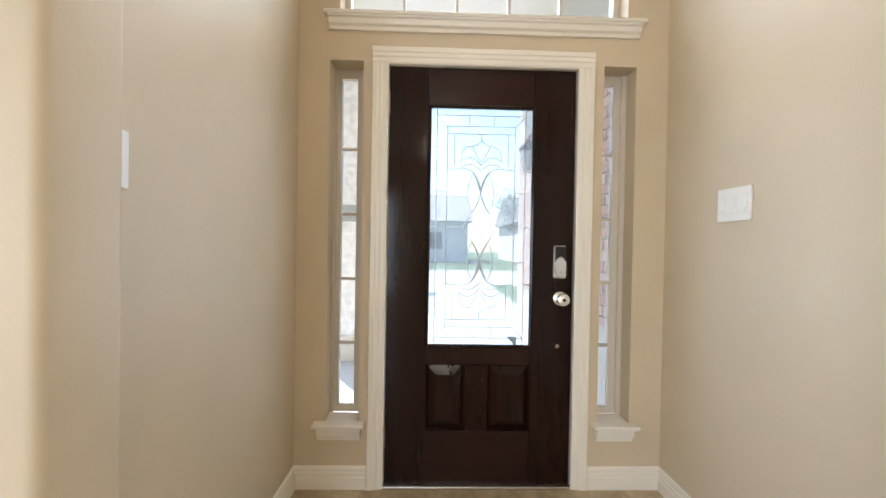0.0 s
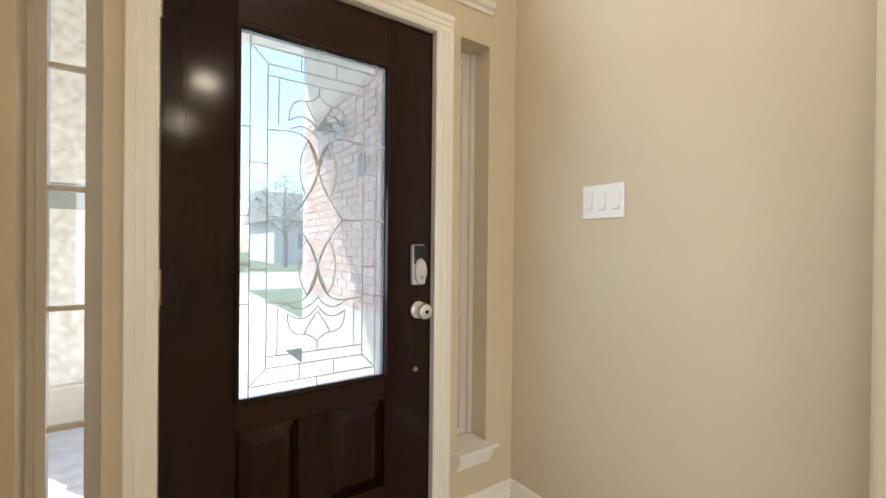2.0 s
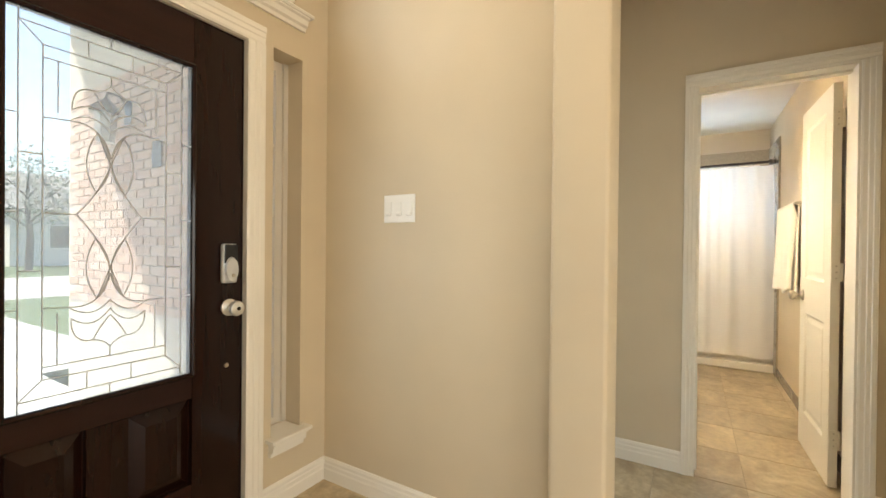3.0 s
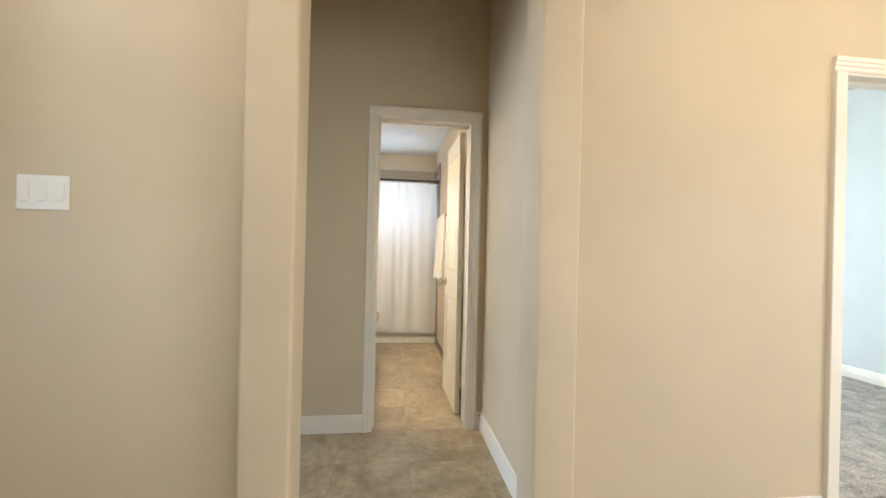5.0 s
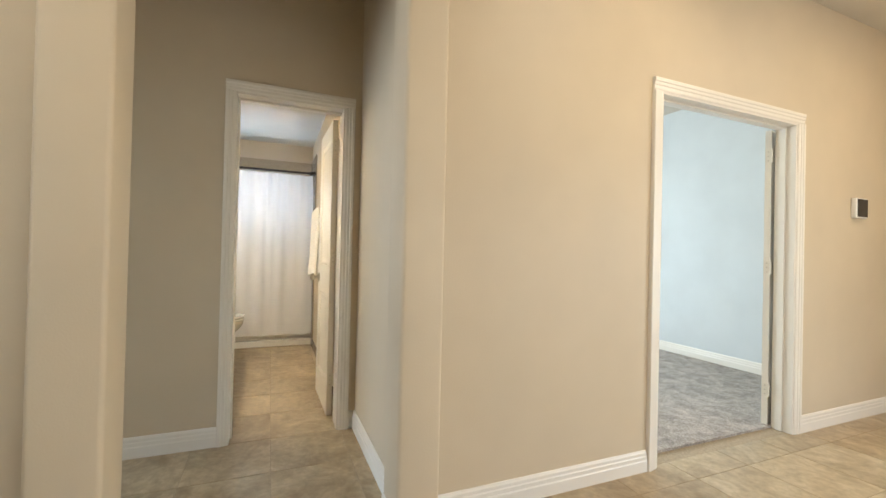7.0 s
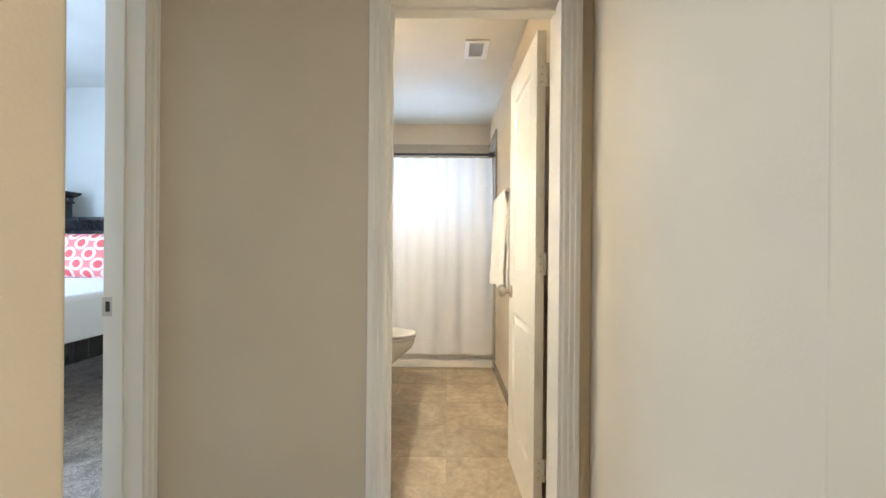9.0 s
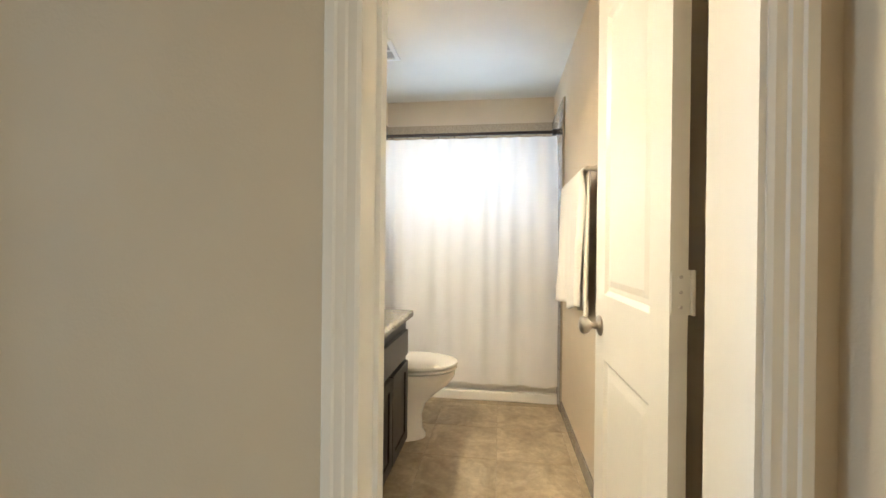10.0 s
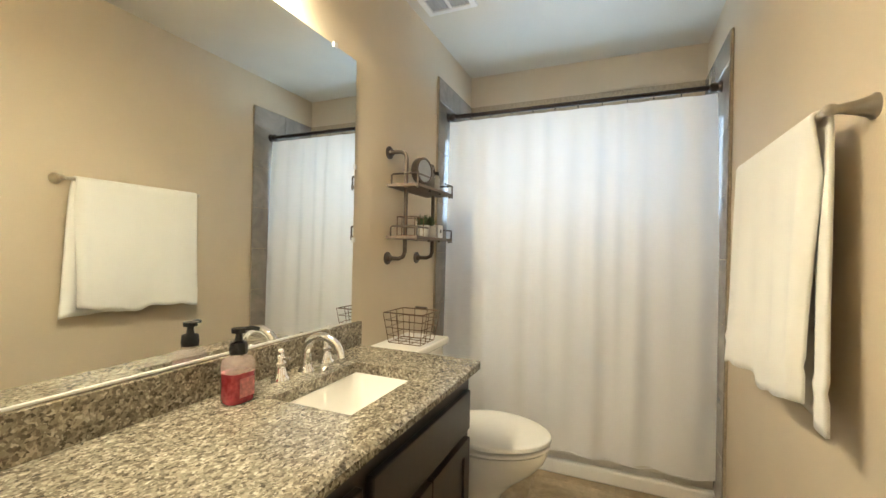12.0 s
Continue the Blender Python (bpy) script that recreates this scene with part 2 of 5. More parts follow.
def brick_mat():
    m, n, l, b = material("brick", 0.85)
    info = n.new("ShaderNodeObjectInfo")
    c = ramp(n, l, info.outputs["Random"], [(0.0, (0.50, 0.33, 0.27)), (0.4, (0.56, 0.41, 0.35)), (0.75, (0.62, 0.50, 0.44)), (1.0, (0.46, 0.29, 0.24))])
    f = noise_tex(n, l, coords(n, l), 40, 5)
    t = ramp(n, l, f, [(0.3, (0.75, 0.75, 0.75)), (0.7, (1.12, 1.1, 1.08))])
    l.new(mixed(n, l, 1.0, c, t, "MULTIPLY"), b.inputs["Base Color"])
    bump(n, l, b, f, 0.5, 0.004)
    return m


BRICK = brick_mat()
MORTAR = plain("mortar", (0.55, 0.52, 0.47), 0.9, 0, 0.15, 60)
CONCRETE = plain("concrete", (0.50, 0.50, 0.49), 0.85, 0, 0.15, 12)
LAWN = plain("lawn", (0.07, 0.11, 0.035), 0.95, 0, 0.45, 30)
LEAF = plain("leaf", (0.06, 0.10, 0.03), 0.6, 0, 0.4, 8)
BARK = plain("bark", (0.12, 0.09, 0.07), 0.9, 0, 0.3, 25)

# ---- mesh helpers ----


def part(name, bm, mat, parent=None, label="", smooth=False):
    me = bpy.data.meshes.new(name)
    bmesh.ops.recalc_face_normals(bm, faces=bm.faces)
    bm.to_mesh(me)
    bm.free()
    me.materials.append(mat)
    if smooth:
        for p in me.polygons:
            p.use_smooth = True
        me.set_sharp_from_angle(angle=radians(55))
    ob = new(name, me)
    if parent is not None:
        ob.parent = parent
        base = parent.matrix_basis.copy()
        up = parent.parent
        inv = base.inverted()
        while up is not None:
            base = up.matrix_basis @ base if up.parent is None else base
            up = up.parent
        ob.matrix_parent_inverse = inv
    if label:
        tagged(ob, label)
    return ob


def thing(name, at, label, category, group=""):
    e = new(name)
    e.empty_display_size = 0.05
    e.matrix_basis = Matrix.Translation(at)
    return tagged(e, label, category, group)


def structure(name, bm, mat, label="", smooth=False):
    return tagged(part(name, bm, mat, None, "", smooth), label or name.replace("_", " "), name.split("_")[0], kind="structure")


def box(bm, x0, x1, y0, y1, z0, z1, bevel=0.0, seg=2):
    vs = bmesh.ops.create_cube(bm, size=1)["verts"]
    bmesh.ops.transform(bm, verts=vs, matrix=Matrix.Translation(((x0 + x1) / 2, (y0 + y1) / 2, (z0 + z1) / 2)) @ Matrix.Diagonal((abs(x1 - x0), abs(y1 - y0), abs(z1 - z0), 1)))
    if bevel:
        es = list({e for v in vs for e in v.link_edges})
        bmesh.ops.bevel(bm, geom=es, offset=bevel, segments=seg, affect="EDGES", profile=0.5)
    return bm


def boxed(*dims, bevel=0.0, seg=2):
    return box(bmesh.new(), *dims, bevel=bevel, seg=seg)


def bevel_vertical(bm, offset, seg=4):
    es = [e for e in bm.edges if abs(e.verts[0].co.z - e.verts[1].co.z) > 0.5]
    bmesh.ops.bevel(bm, geom=es, offset=offset, segments=seg, affect="EDGES", profile=0.5)
    return bm


def tube(bm, pts, r, seg=8, closed=False, rad=None):
    """A round tube along points."""
    pts = [Vector(p) for p in pts]
    rings, count, up = [], len(pts), None
    for i, p in enumerate(pts):
        a = pts[i - 1] if (i or closed) else p
        b = pts[(i + 1) % count] if (i < count - 1 or closed) else p
        d = (b - a).normalized()
        if up is None or abs(up.dot(d)) > 0.95:
            up = Vector((0, 0, 1)) if abs(d.z) < 0.9 else Vector((1, 0, 0))
        u = (up - d * up.dot(d)).normalized()
        up = u
        w = d.cross(u)
        rr = rad[i] if rad else r
        rings.append([bm.verts.new(p + (u * math.cos(t) + w * math.sin(t)) * rr) for t in (2 * math.pi * k / seg for k in range(seg))])
    pairs = list(zip(rings, rings[1:])) + ([(rings[-1], rings[0])] if closed else [])
    for ra, rb in pairs:
        for k in range(seg):
            bm.faces.new((ra[k], ra[(k + 1) % seg], rb[(k + 1) % seg], rb[k]))
    if not closed:
        bm.faces.new(rings[0][::-1]), bm.faces.new(rings[-1])
    return bm


def lathe(bm, profile, m, seg=20):
    """Profile of (radius, height), turned round the z axis of the pose m."""
    rings = []
    for r, h in profile:
        rings.append([bm.verts.new(m @ Vector((r * math.cos(t), r * math.sin(t), h))) for t in (2 * math.pi * k / seg for k in range(seg))])
    for ra, rb in zip(rings, rings[1:]):
        for k in range(seg):
            bm.faces.new((ra[k], ra[(k + 1) % seg], rb[(k + 1) % seg], rb[k]))
    bm.faces.new(rings[0][::-1]), bm.faces.new(rings[-1])
    return bm


def sweep(bm, profile, a, b, out, up=(0, 0, 1)):
    """A moulding: profile of (out, up) offsets, carried from a to b."""
    a, b, out, up = Vector(a), Vector(b), Vector(out), Vector(up)
    ra = [bm.verts.new(a + out * o + up * u) for o, u in profile]
    rb = [bm.verts.new(b + out * o + up * u) for o, u in profile]
    k = len(profile)
    for i in range(k):
        bm.faces.new((ra[i], ra[(i + 1) % k], rb[(i + 1) % k], rb[i]))
    bm.faces.new(ra[::-1]), bm.faces.new(rb)
    return bm


def wall_bm(axis, p0, p1, a0, a1, z0, z1, holes=()):
    """A wall across axis from p0 to p1, along the other axis from a0 to a1, with holes (a0, a1, z0, z1)."""
    bm = bmesh.new()
    cuts = sorted({a0, a1, *[h[0] for h in holes], *[h[1] for h in holes]})
    for lo, hi in zip(cuts, cuts[1:]):
        mid = (lo + hi) / 2
        spans, z = [], z0
        for h in sorted((h for h in holes if h[0] < mid < h[1]), key=lambda h: h[2]):
            if h[2] > z:
                spans.append((z, h[2]))
            z = h[3]
        if z < z1:
            spans.append((z, z1))
        for s, e in spans:
            if axis == "x":
                box(bm, p0, p1, lo, hi, s, e)
            else:
                box(bm, lo, hi, p0, p1, s, e)
    bmesh.ops.remove_doubles(bm, verts=bm.verts, dist=1e-5)
    return bm


# ---- structure ----
H, HB = 2.88, 2.465
WF = 2.137
structure("wall_front", wall_bm("y", WF, WF + 0.17, -3.7, 1.46, 0, H, [(0.02, 0.965, 0, 2.055), (-0.246, -0.085, 0.30, 2.06), (1.079, 1.238, 0.30, 2.066), (-0.20, 1.19, 2.29, 2.75)]), WALL, "beige painted front wall with door, sidelights and transom")
structure("wall_entry_east", wall_bm("x", 1.395, 1.47, 0.92, WF, 0, H), WALL, "beige painted entry wall")
structure("wall_pilaster_1", bevel_vertical(boxed(1.279, 1.48, 0.758, 0.946, 0, H), 0.016), WALL, "beige pilaster with rounded corners beside the passage", True)
structure("wall_pilaster_2", bevel_vertical(boxed(1.279, 1.48, -0.331, -0.155, 0, H), 0.016), WALL, "beige pilaster with rounded corners beside the passage", True)
structure("wall_header", boxed(1.281, 1.478, -0.165, 0.775, 2.42, H), WALL, "beige header above the passage opening")
structure("wall_entry_west", wall_bm("x", -0.52, -0.395, 0.92, WF, 0, H), WALL, "beige painted entry wall")
structure("wall_pilaster_3", bevel_vertical(boxed(-0.53, -0.33, 0.768, 0.946, 0, H), 0.022), WALL, "beige pilaster with rounded corners", True)
structure("wall_hall_east", wall_bm("x", 1.37, 1.48, -4.20, -0.32, 0, H, [(-2.855, -1.62, 0, 2.03)]), WALL, "beige hall wall with a double doorway")
# the opening in this wall is added for the south lamp
structure("wall_hall_south", wall_bm("y", -4.32, -4.20, -3.7, 4.95, 0, H, [(-2.8, -0.6, 0.05, 2.15)]), WALL, "beige hall end wall")
# unseen wall, its opening added for the west lamp
structure("wall_living_west", wall_bm("x", -3.72, -3.6, -4.20, WF, 0, H, [(-2.9, -0.3, 0.6, 2.4)]), WALL, "beige living room wall, unseen, with an opening added for light")
structure("wall_bath_door", wall_bm("x", 2.424, 2.565, -0.21, 1.326, 0, H, [(-0.108, 0.549, 0, 2.035)]), WALL, "beige wall with the bathroom doorway")
structure("wall_passage_south", wall_bm("y", -0.36, -0.21, 1.47, 2.565, 0, H), WALL, "beige passage wall")
structure("wall_bath_south", wall_bm("y", -0.36, -0.168, 2.565, 5.52, 0, H), WALL, "beige bathroom wall")
structure("wall_passage_north", wall_bm("y", 1.326, 1.45, 1.47, 2.565, 0, H, [(1.56, 2.38, 0, 2.035)]), WALL, "beige passage wall with the bedroom doorway")
structure("wall_bath_north", wall_bm("y", 1.30, 1.45, 2.565, 5.52, 0, H), WALL, "beige bathroom wall")
structure("wall_bath_east", wall_bm("x", 5.40, 5.52, -0.168, 1.30, 0, H, [(-0.08, 1.22, 1.40, 2.09)]), WALL, "grey-beige bathroom wall with a window")
structure("wall_study_east", wall_bm("x", 4.95, 5.07, -4.32, -0.36, 0, H, [(-2.3, -0.7, 0.75, 2.25)]), STUDY, "pale study wall with a window")
structure("wall_study_lining", wall_bm("y", -4.20, -4.12, 1.48, 4.95, 0, H), STUDY, "pale study wall")
structure("wall_bedroom_west", wall_bm("x", 1.37, 1.47, 2.307, 5.2, 0, H), STUDY, "pale bedroom wall")
structure("wall_bedroom_north", wall_bm("y", 5.2, 5.32, 1.37, 5.6, 0, H, [(1.8, 3.4, 0.75, 2.25)]), STUDY, "pale bedroom wall with a window")
structure("wall_bedroom_east", wall_bm("x", 5.52, 5.64, 1.45, 5.32, 0, H), STUDY, "pale bedroom wall")
structure("ceiling", boxed(-3.8, 5.64, -4.4, WF + 0.16, H, H + 0.12), CEIL, "beige painted ceiling")
structure("ceiling_bedroom", boxed(1.37, 5.64, WF + 0.16, 5.32, H, H + 0.12), STUDY, "white bedroom ceiling")
structure("ceiling_bathroom", boxed(2.565, 5.40, -0.168, 1.30, HB, HB + 0.1), BATH_CEIL, "pale bathroom ceiling")
structure("floor", boxed(-3.8, 5.5, -4.3, WF + 0.165, -0.12, -0.0015), GROUT, "grouted tile floor")
structure("floor_study", boxed(1.485, 4.95, -4.2, -0.36, -0.006, 0.014), CARPET, "grey cut-pile carpet floor")
structure("floor_bedroom", boxed(1.47, 5.52, 1.45, 5.2, -0.10, 0.012), CARPET, "grey cut-pile carpet floor")

# ---- trim ----
BASE = [(0, 0), (0.016, 0), (0.016, 0.055), (0.013, 0.062), (0.013, 0.078), (0.010, 0.084), (0.010, 0.098), (0.005, 0.108), (0, 0.11)]


def baseboard(a, b, out, mat=None, scale=1.0):
    structure("baseboard", sweep(bmesh.new(), [(o, u * scale) for o, u in BASE], a, b, out), mat or TRIM, "white moulded baseboard along the wall")


for a, b, out in (
    ((-0.395, WF, 0), (-0.042, WF, 0), (0, -1, 0)), ((1.022, WF, 0), (1.395, WF, 0), (0, -1, 0)),
    ((1.395, 0.946, 0), (1.395, WF - 0.016, 0), (-1, 0, 0)), ((-0.395, 0.946, 0), (-0.395, WF - 0.016, 0), (1, 0, 0)),
    ((1.279, 0.776, 0), (1.279, 0.938, 0), (-1, 0, 0)), ((1.279, -0.323, 0), (1.279, -0.165, 0), (-1, 0, 0)),
    ((1.287, -0.157, 0), (1.472, -0.157, 0), (0, 1, 0)), ((1.287, 0.768, 0), (1.472, 0.768, 0), (0, -1, 0)),
    ((1.37, -1.55, 0), (1.37, -0.331, 0), (-1, 0, 0)), ((1.37, -4.20, 0), (1.37, -2.926, 0), (-1, 0, 0)),
    ((-3.6, -4.20, 0), (1.354, -4.20, 0), (0, 1, 0)),
    ((2.424, 0.568, 0), (2.424, 1.31, 0), (-1, 0, 0)), ((2.424, -0.194, 0), (2.424, -0.170, 0), (-1, 0, 0)),
    ((1.48, -0.21, 0), (2.424, -0.21, 0), (0, 1, 0)),
    ((1.48, -4.12, 0.014), (4.95, -4.12, 0.014), (0, 1, 0)),
    ((5.52, 1.45, 0.012), (5.52, 5.2, 0.012), (-1, 0, 0)),
):
    baseboard(a, b, out)
structure("baseboard", sweep(bmesh.new(), [(0, 0), (0.010, 0), (0.010, 0.075), (0.007, 0.08), (0, 0.08)], (2.60, -0.168, 0), (4.79, -0.168, 0), (0, 1, 0)), SURR, "brown tile skirting along the bathroom wall")


def casing(name, w, corners, out, label):
    """Door casing on three sides: corners are (a0, a1, top) at the opening's edge on the wall that faces out."""
    a0, a1, top, fixed, bottom = corners
    p = [(0, 0), (0.010, 0), (0.014, 0.12 * w), (0.014, 0.36 * w), (0.018, 0.42 * w), (0.018, 0.64 * w), (0.022, 0.70 * w), (0.022, 0.95 * w), (0.018, w), (0, w)]
    bm = bmesh.new()

    def at(a, z):
        return (a, fixed, z) if out[1] else (fixed, a, z)

    side = (1, 0, 0) if out[1] else (0, 1, 0)
    sweep(bm, p, at(a0, bottom), at(a0, top), out, tuple(-c for c in side))
    sweep(bm, p, at(a1, bottom), at(a1, top), out, side)
    sweep(bm, p, at(a0 - w, top), at(a1 + w, top), out)
    return structure(name, bm, TRIM, label)


casing("trim_front_door", 0.078, (0.036, 0.951, 2.046, WF, 0), (0, -1, 0), "white fluted casing round the front door")
casing("trim_bath_door", 0.062, (-0.106, 0.508, 2.034, 2.424, 0), (-1, 0, 0), "white fluted casing round the bathroom doorway")
casing("trim_study_door", 0.068, (-2.853, -1.622, 2.028, 1.37, 0), (-1, 0, 0), "white fluted casing round the study doorway")
casing("trim_bedroom_door", 0.07, (1.562, 2.378, 2.034, 1.326, 0), (0, -1, 0), "white fluted casing round the bedroom doorway")


def jamb(name, x0, x1, y0, y1, top, across, label):
    """Linings of a doorway with a stop, across the wall's axis."""
    bm, t = bmesh.new(), 0.014
    if across == "x":
        box(bm, x0, x1, y0, y0 + t, 0, top), box(bm, x0, x1, y1 - t, y1, 0, top), box(bm, x0, x1, y0 + t, y1 - t, top - t, top)
        m = (x0 + x1) / 2
        box(bm, m - 0.005, m + 0.03, y0 + t, y0 + t + 0.01, 0, top - t), box(bm, m - 0.005, m + 0.03, y1 - t - 0.01, y1 - t, 0, top - t)
        box(bm, m - 0.005, m + 0.03, y0 + t + 0.01, y1 - t - 0.01, top - t - 0.01, top - t)
    else:
        box(bm, x0, x0 + t, y0, y1, 0, top), box(bm, x1 - t, x1, y0, y1, 0, top), box(bm, x0 + t, x1 - t, y0, y1, top - t, top)
        m = (y0 + y1) / 2
        box(bm, x0 + t, x0 + t + 0.01, m - 0.005, m + 0.03, 0, top - t), box(bm, x1 - t - 0.01, x1 - t, m - 0.005, m + 0.03, 0, top - t)
    return structure(name, bm, TRIM, label)


bm = bmesh.new()
for d in ((2.418, 2.572, -0.110, -0.096, 0, 2.038), (2.418, 2.572, -0.096, 0.550, 2.024, 2.038), (2.418, 2.530, 0.508, 0.550, 0, 2.024),
          (2.530, 2.627, 0.534, 0.550, 0, 2.024), (2.495, 2.530, 0.498, 0.508, 0, 2.014), (2.495, 2.530, -0.096, 0.508, 2.014, 2.024)):
    box(bm, *d)
structure("trim_bath_jamb", bm, TRIM, "white painted jamb of the bathroom doorway")
bm = boxed(2.566, 2.626, 0.5505, 0.604, 0, 2.10, bevel=0.006)
structure("trim_bath_casing", bm, TRIM, "white casing on the bathroom side of the doorway")
jamb("trim_study_jamb", 1.364, 1.486, -2.857, -1.618, 2.032, "x", "white painted jamb of the study doorway")
jamb("trim_bedroom_jamb", 1.558, 2.382, 1.32, 1.456, 2.038, "y", "white painted jamb of the bedroom doorway")
jamb("trim_front_jamb", 0.018, 0.967, WF + 0.002, WF + 0.168, 2.058, "y", "white painted jamb of the front door")

# ---- front door ----
DY = 2.152
fd = thing("front_door", (0.49, DY + 0.02, 0), "dark glossy mahogany front door with a leaded glass pane", "door")
x0, x1, g0, g1, zb, zt = 0.040, 0.947, 0.234, 0.746, 0.690, 1.858
for d in ((x0, g0), (g1, x1)):
    part("stile", boxed(*d, DY, DY + 0.045, 0.012, 2.042), MAHOG, fd)
part("stile", boxed(0.425, 0.538, DY + 0.0008, DY + 0.044, 0.2735, 0.5985), MAHOG, fd)
for lo, hi in ((zt, 2.042), (0.60, zb), (0.012, 0.272)):
    part("rail", boxed(g0 + 0.0004, g1 - 0.0004, DY + 0.0008, DY + 0.044, lo, hi, bevel=0.0012, seg=1), MAHOG_RAIL_SHEEN, fd)
part("panel_field", boxed(g0, g1, DY + 0.024, DY + 0.034, 0.268, 0.61), MAHOG, fd)


def raised_panel(x0, x1, z0, z1, y, depth=0.012, slope=0.035):
    """A bevelled panel standing proud of its field, facing -y."""
    bm = bmesh.new()
    a = [bm.verts.new(v) for v in ((x0, y, z0), (x1, y, z0), (x1, y, z1), (x0, y, z1))]
    s = slope
    b = [bm.verts.new(v) for v in ((x0 + s, y - depth, z0 + s), (x1 - s, y - depth, z0 + s), (x1 - s, y - depth, z1 - s), (x0 + s, y - depth, z1 - s))]
    c = [bm.verts.new((v.co.x, y + 0.01, v.co.z)) for v in a]
    for k in range(4):
        j = (k + 1) % 4
        bm.faces.new((a[k], a[j], b[j], b[k]))
        bm.faces.new((c[k], c[j], a[j], a[k]))
    bm.faces.new(b), bm.faces.new(c[::-1])
    return bm


for px0, px1 in ((0.238, 0.421), (0.542, 0.742)):
    part("panel", raised_panel(px0, px1, 0.277, 0.595, DY + 0.0235, 0.021, 0.048), MAHOG, fd)
# bead round the glass
bm = bmesh.new()
bead = [(0, 0), (0.008, 0.002), (0.011, 0.008), (0.008, 0.016), (0, 0.018)]
for a, b, u in (((g0 - 0.008, DY, zb), (g0 - 0.008, DY, zt), (1, 0, 0)), ((g1 + 0.008, DY, zb), (g1 + 0.008, DY, zt), (-1, 0, 0)), ((g0, DY, zb - 0.008), (g1, DY, zb - 0.008), (0, 0, 1)), ((g0, DY, zt + 0.008), (g1, DY, zt + 0.008), (0, 0, -1))):
    sweep(bm, bead, a, b, (0, -1, 0), u)
part("glass_bead", bm, MAHOG, fd)
pane = part("glass_pane", boxed(g0, g1, DY + 0.016, DY + 0.022, zb, zt), BEVEL, fd, "clear leaded glass pane")
pane.visible_shadow = False

# lead lines of the pane: borders, ticks and the mirrored flower
CX, CZ, LY = 0.490, 1.274, DY + 0.013
came = bmesh.new()


def lead(pts, r=0.0019):
    tube(came, [(CX + x, LY, CZ + z) for x, z in pts], r, 6)


def arc(a, c, b, steps=10):
    return [((1 - t) ** 2 * a[0] + 2 * t * (1 - t) * c[0] + t * t * b[0], (1 - t) ** 2 * a[1] + 2 * t * (1 - t) * c[1] + t * t * b[1]) for t in (k / steps for k in range(steps + 1))]


def rect(hx, hz):
    for p in (((-hx, -hz), (hx, -hz)), ((-hx, hz), (hx, hz)), ((-hx, -hz), (-hx, hz)), ((hx, -hz), (hx, hz))):
        lead(p)


rect(0.218, 0.545)
rect(0.166, 0.492)
for sx in (-1, 1):
    lead(((sx * 0.132, -0.455), (sx * 0.132, -0.30))), lead(((sx * 0.132, 0.455), (sx * 0.132, 0.30)))
    for sz in (-1, 1):
        lead(((sx * 0.218, sz * 0.545), (sx * 0.166, sz * 0.492)))
        lead(((0, sz * 0.455), (sx * 0.166, sz * 0.455)))
        lead(((sx * 0.256, sz * 0.28), (sx * 0.218, sz * 0.28)))
        lead(((sx * 0.218, sz * 0.17), (sx * 0.166, sz * 0.17)))
        # flower: petals, shells, crossing lenses, diamond
        lead(arc((0, sz * 0.425), (sx * 0.015, sz * 0.40), (sx * 0.045, sz * 0.395)))
        lead(arc((sx * 0.045, sz * 0.395), (sx * 0.03, sz * 0.36), (0, sz * 0.32)))
        lead(arc((sx * 0.045, sz * 0.395), (sx * 0.10, sz * 0.40), (sx * 0.10, sz * 0.32)))
        lead(arc((0, sz * 0.300), (sx * 0.045, sz * 0.37), (sx * 0.10, sz * 0.32)))
        lead(arc((0, sz * 0.185), (sx * 0.02, sz * 0.295), (sx * 0.105, sz * 0.285)))
        lead(((sx * 0.105, sz * 0.285), (sx * 0.166, sz * 0.28)))
        lead(arc((0, sz * 0.272), (sx * 0.05, sz * 0.335), (sx * 0.105, sz * 0.285)))
        lead(arc((0, sz * 0.165), (sx * 0.03, sz * 0.25), (sx * 0.035, sz * 0.265)))
        lead(arc((sx * 0.035, sz * 0.265), (sx * 0.09, sz * 0.17), (sx * 0.038, sz * 0.07)))
        lead(arc((sx * 0.038, sz * 0.265), (-sx * 0.034, sz * 0.165), (sx * 0.040, sz * 0.072)))
        lead(arc((0, sz * 0.165), (sx * 0.03, sz * 0.07), (sx * 0.089, 0)))
        lead(((0, sz * 0.425), (0, sz * 0.455)))
    lead(((sx * 0.089, 0), (sx * 0.166, 0))), lead(((sx * 0.256, 0), (sx * 0.218, 0)))
for sz in (-1, 1):
    for x in (-0.06, 0.06):
        lead(((x, sz * 0.545), (x, sz * 0.492)))
    lead(((0, sz * 0.584), (0, sz * 0.545)))
    for x in (-0.218, 0.218):
        lead(((x, sz * 0.584), (x, sz * 0.545)))
part("lead_came", came, LEAD, fd, "grey lead lines in the glass", True)
for z in (0.24, 1.06, 1.86):
    bm = bmesh.new()
    tube(bm, [(0.036, DY - 0.008, z - 0.05), (0.036, DY - 0.008, z + 0.05)], 0.008, 10)
    part("hinge", bm, NICKEL, fd, "brushed nickel hinge", True)
SILVER = plain("silver_plastic", (0.62, 0.62, 0.61), 0.3, 0.3)
lock = part("smart_lock", boxed(0.848, 0.911, DY - 0.026, DY + 0.001, 1.030, 1.190, bevel=0.011, seg=3), SILVER, fd, "silver and black electronic deadbolt", True)
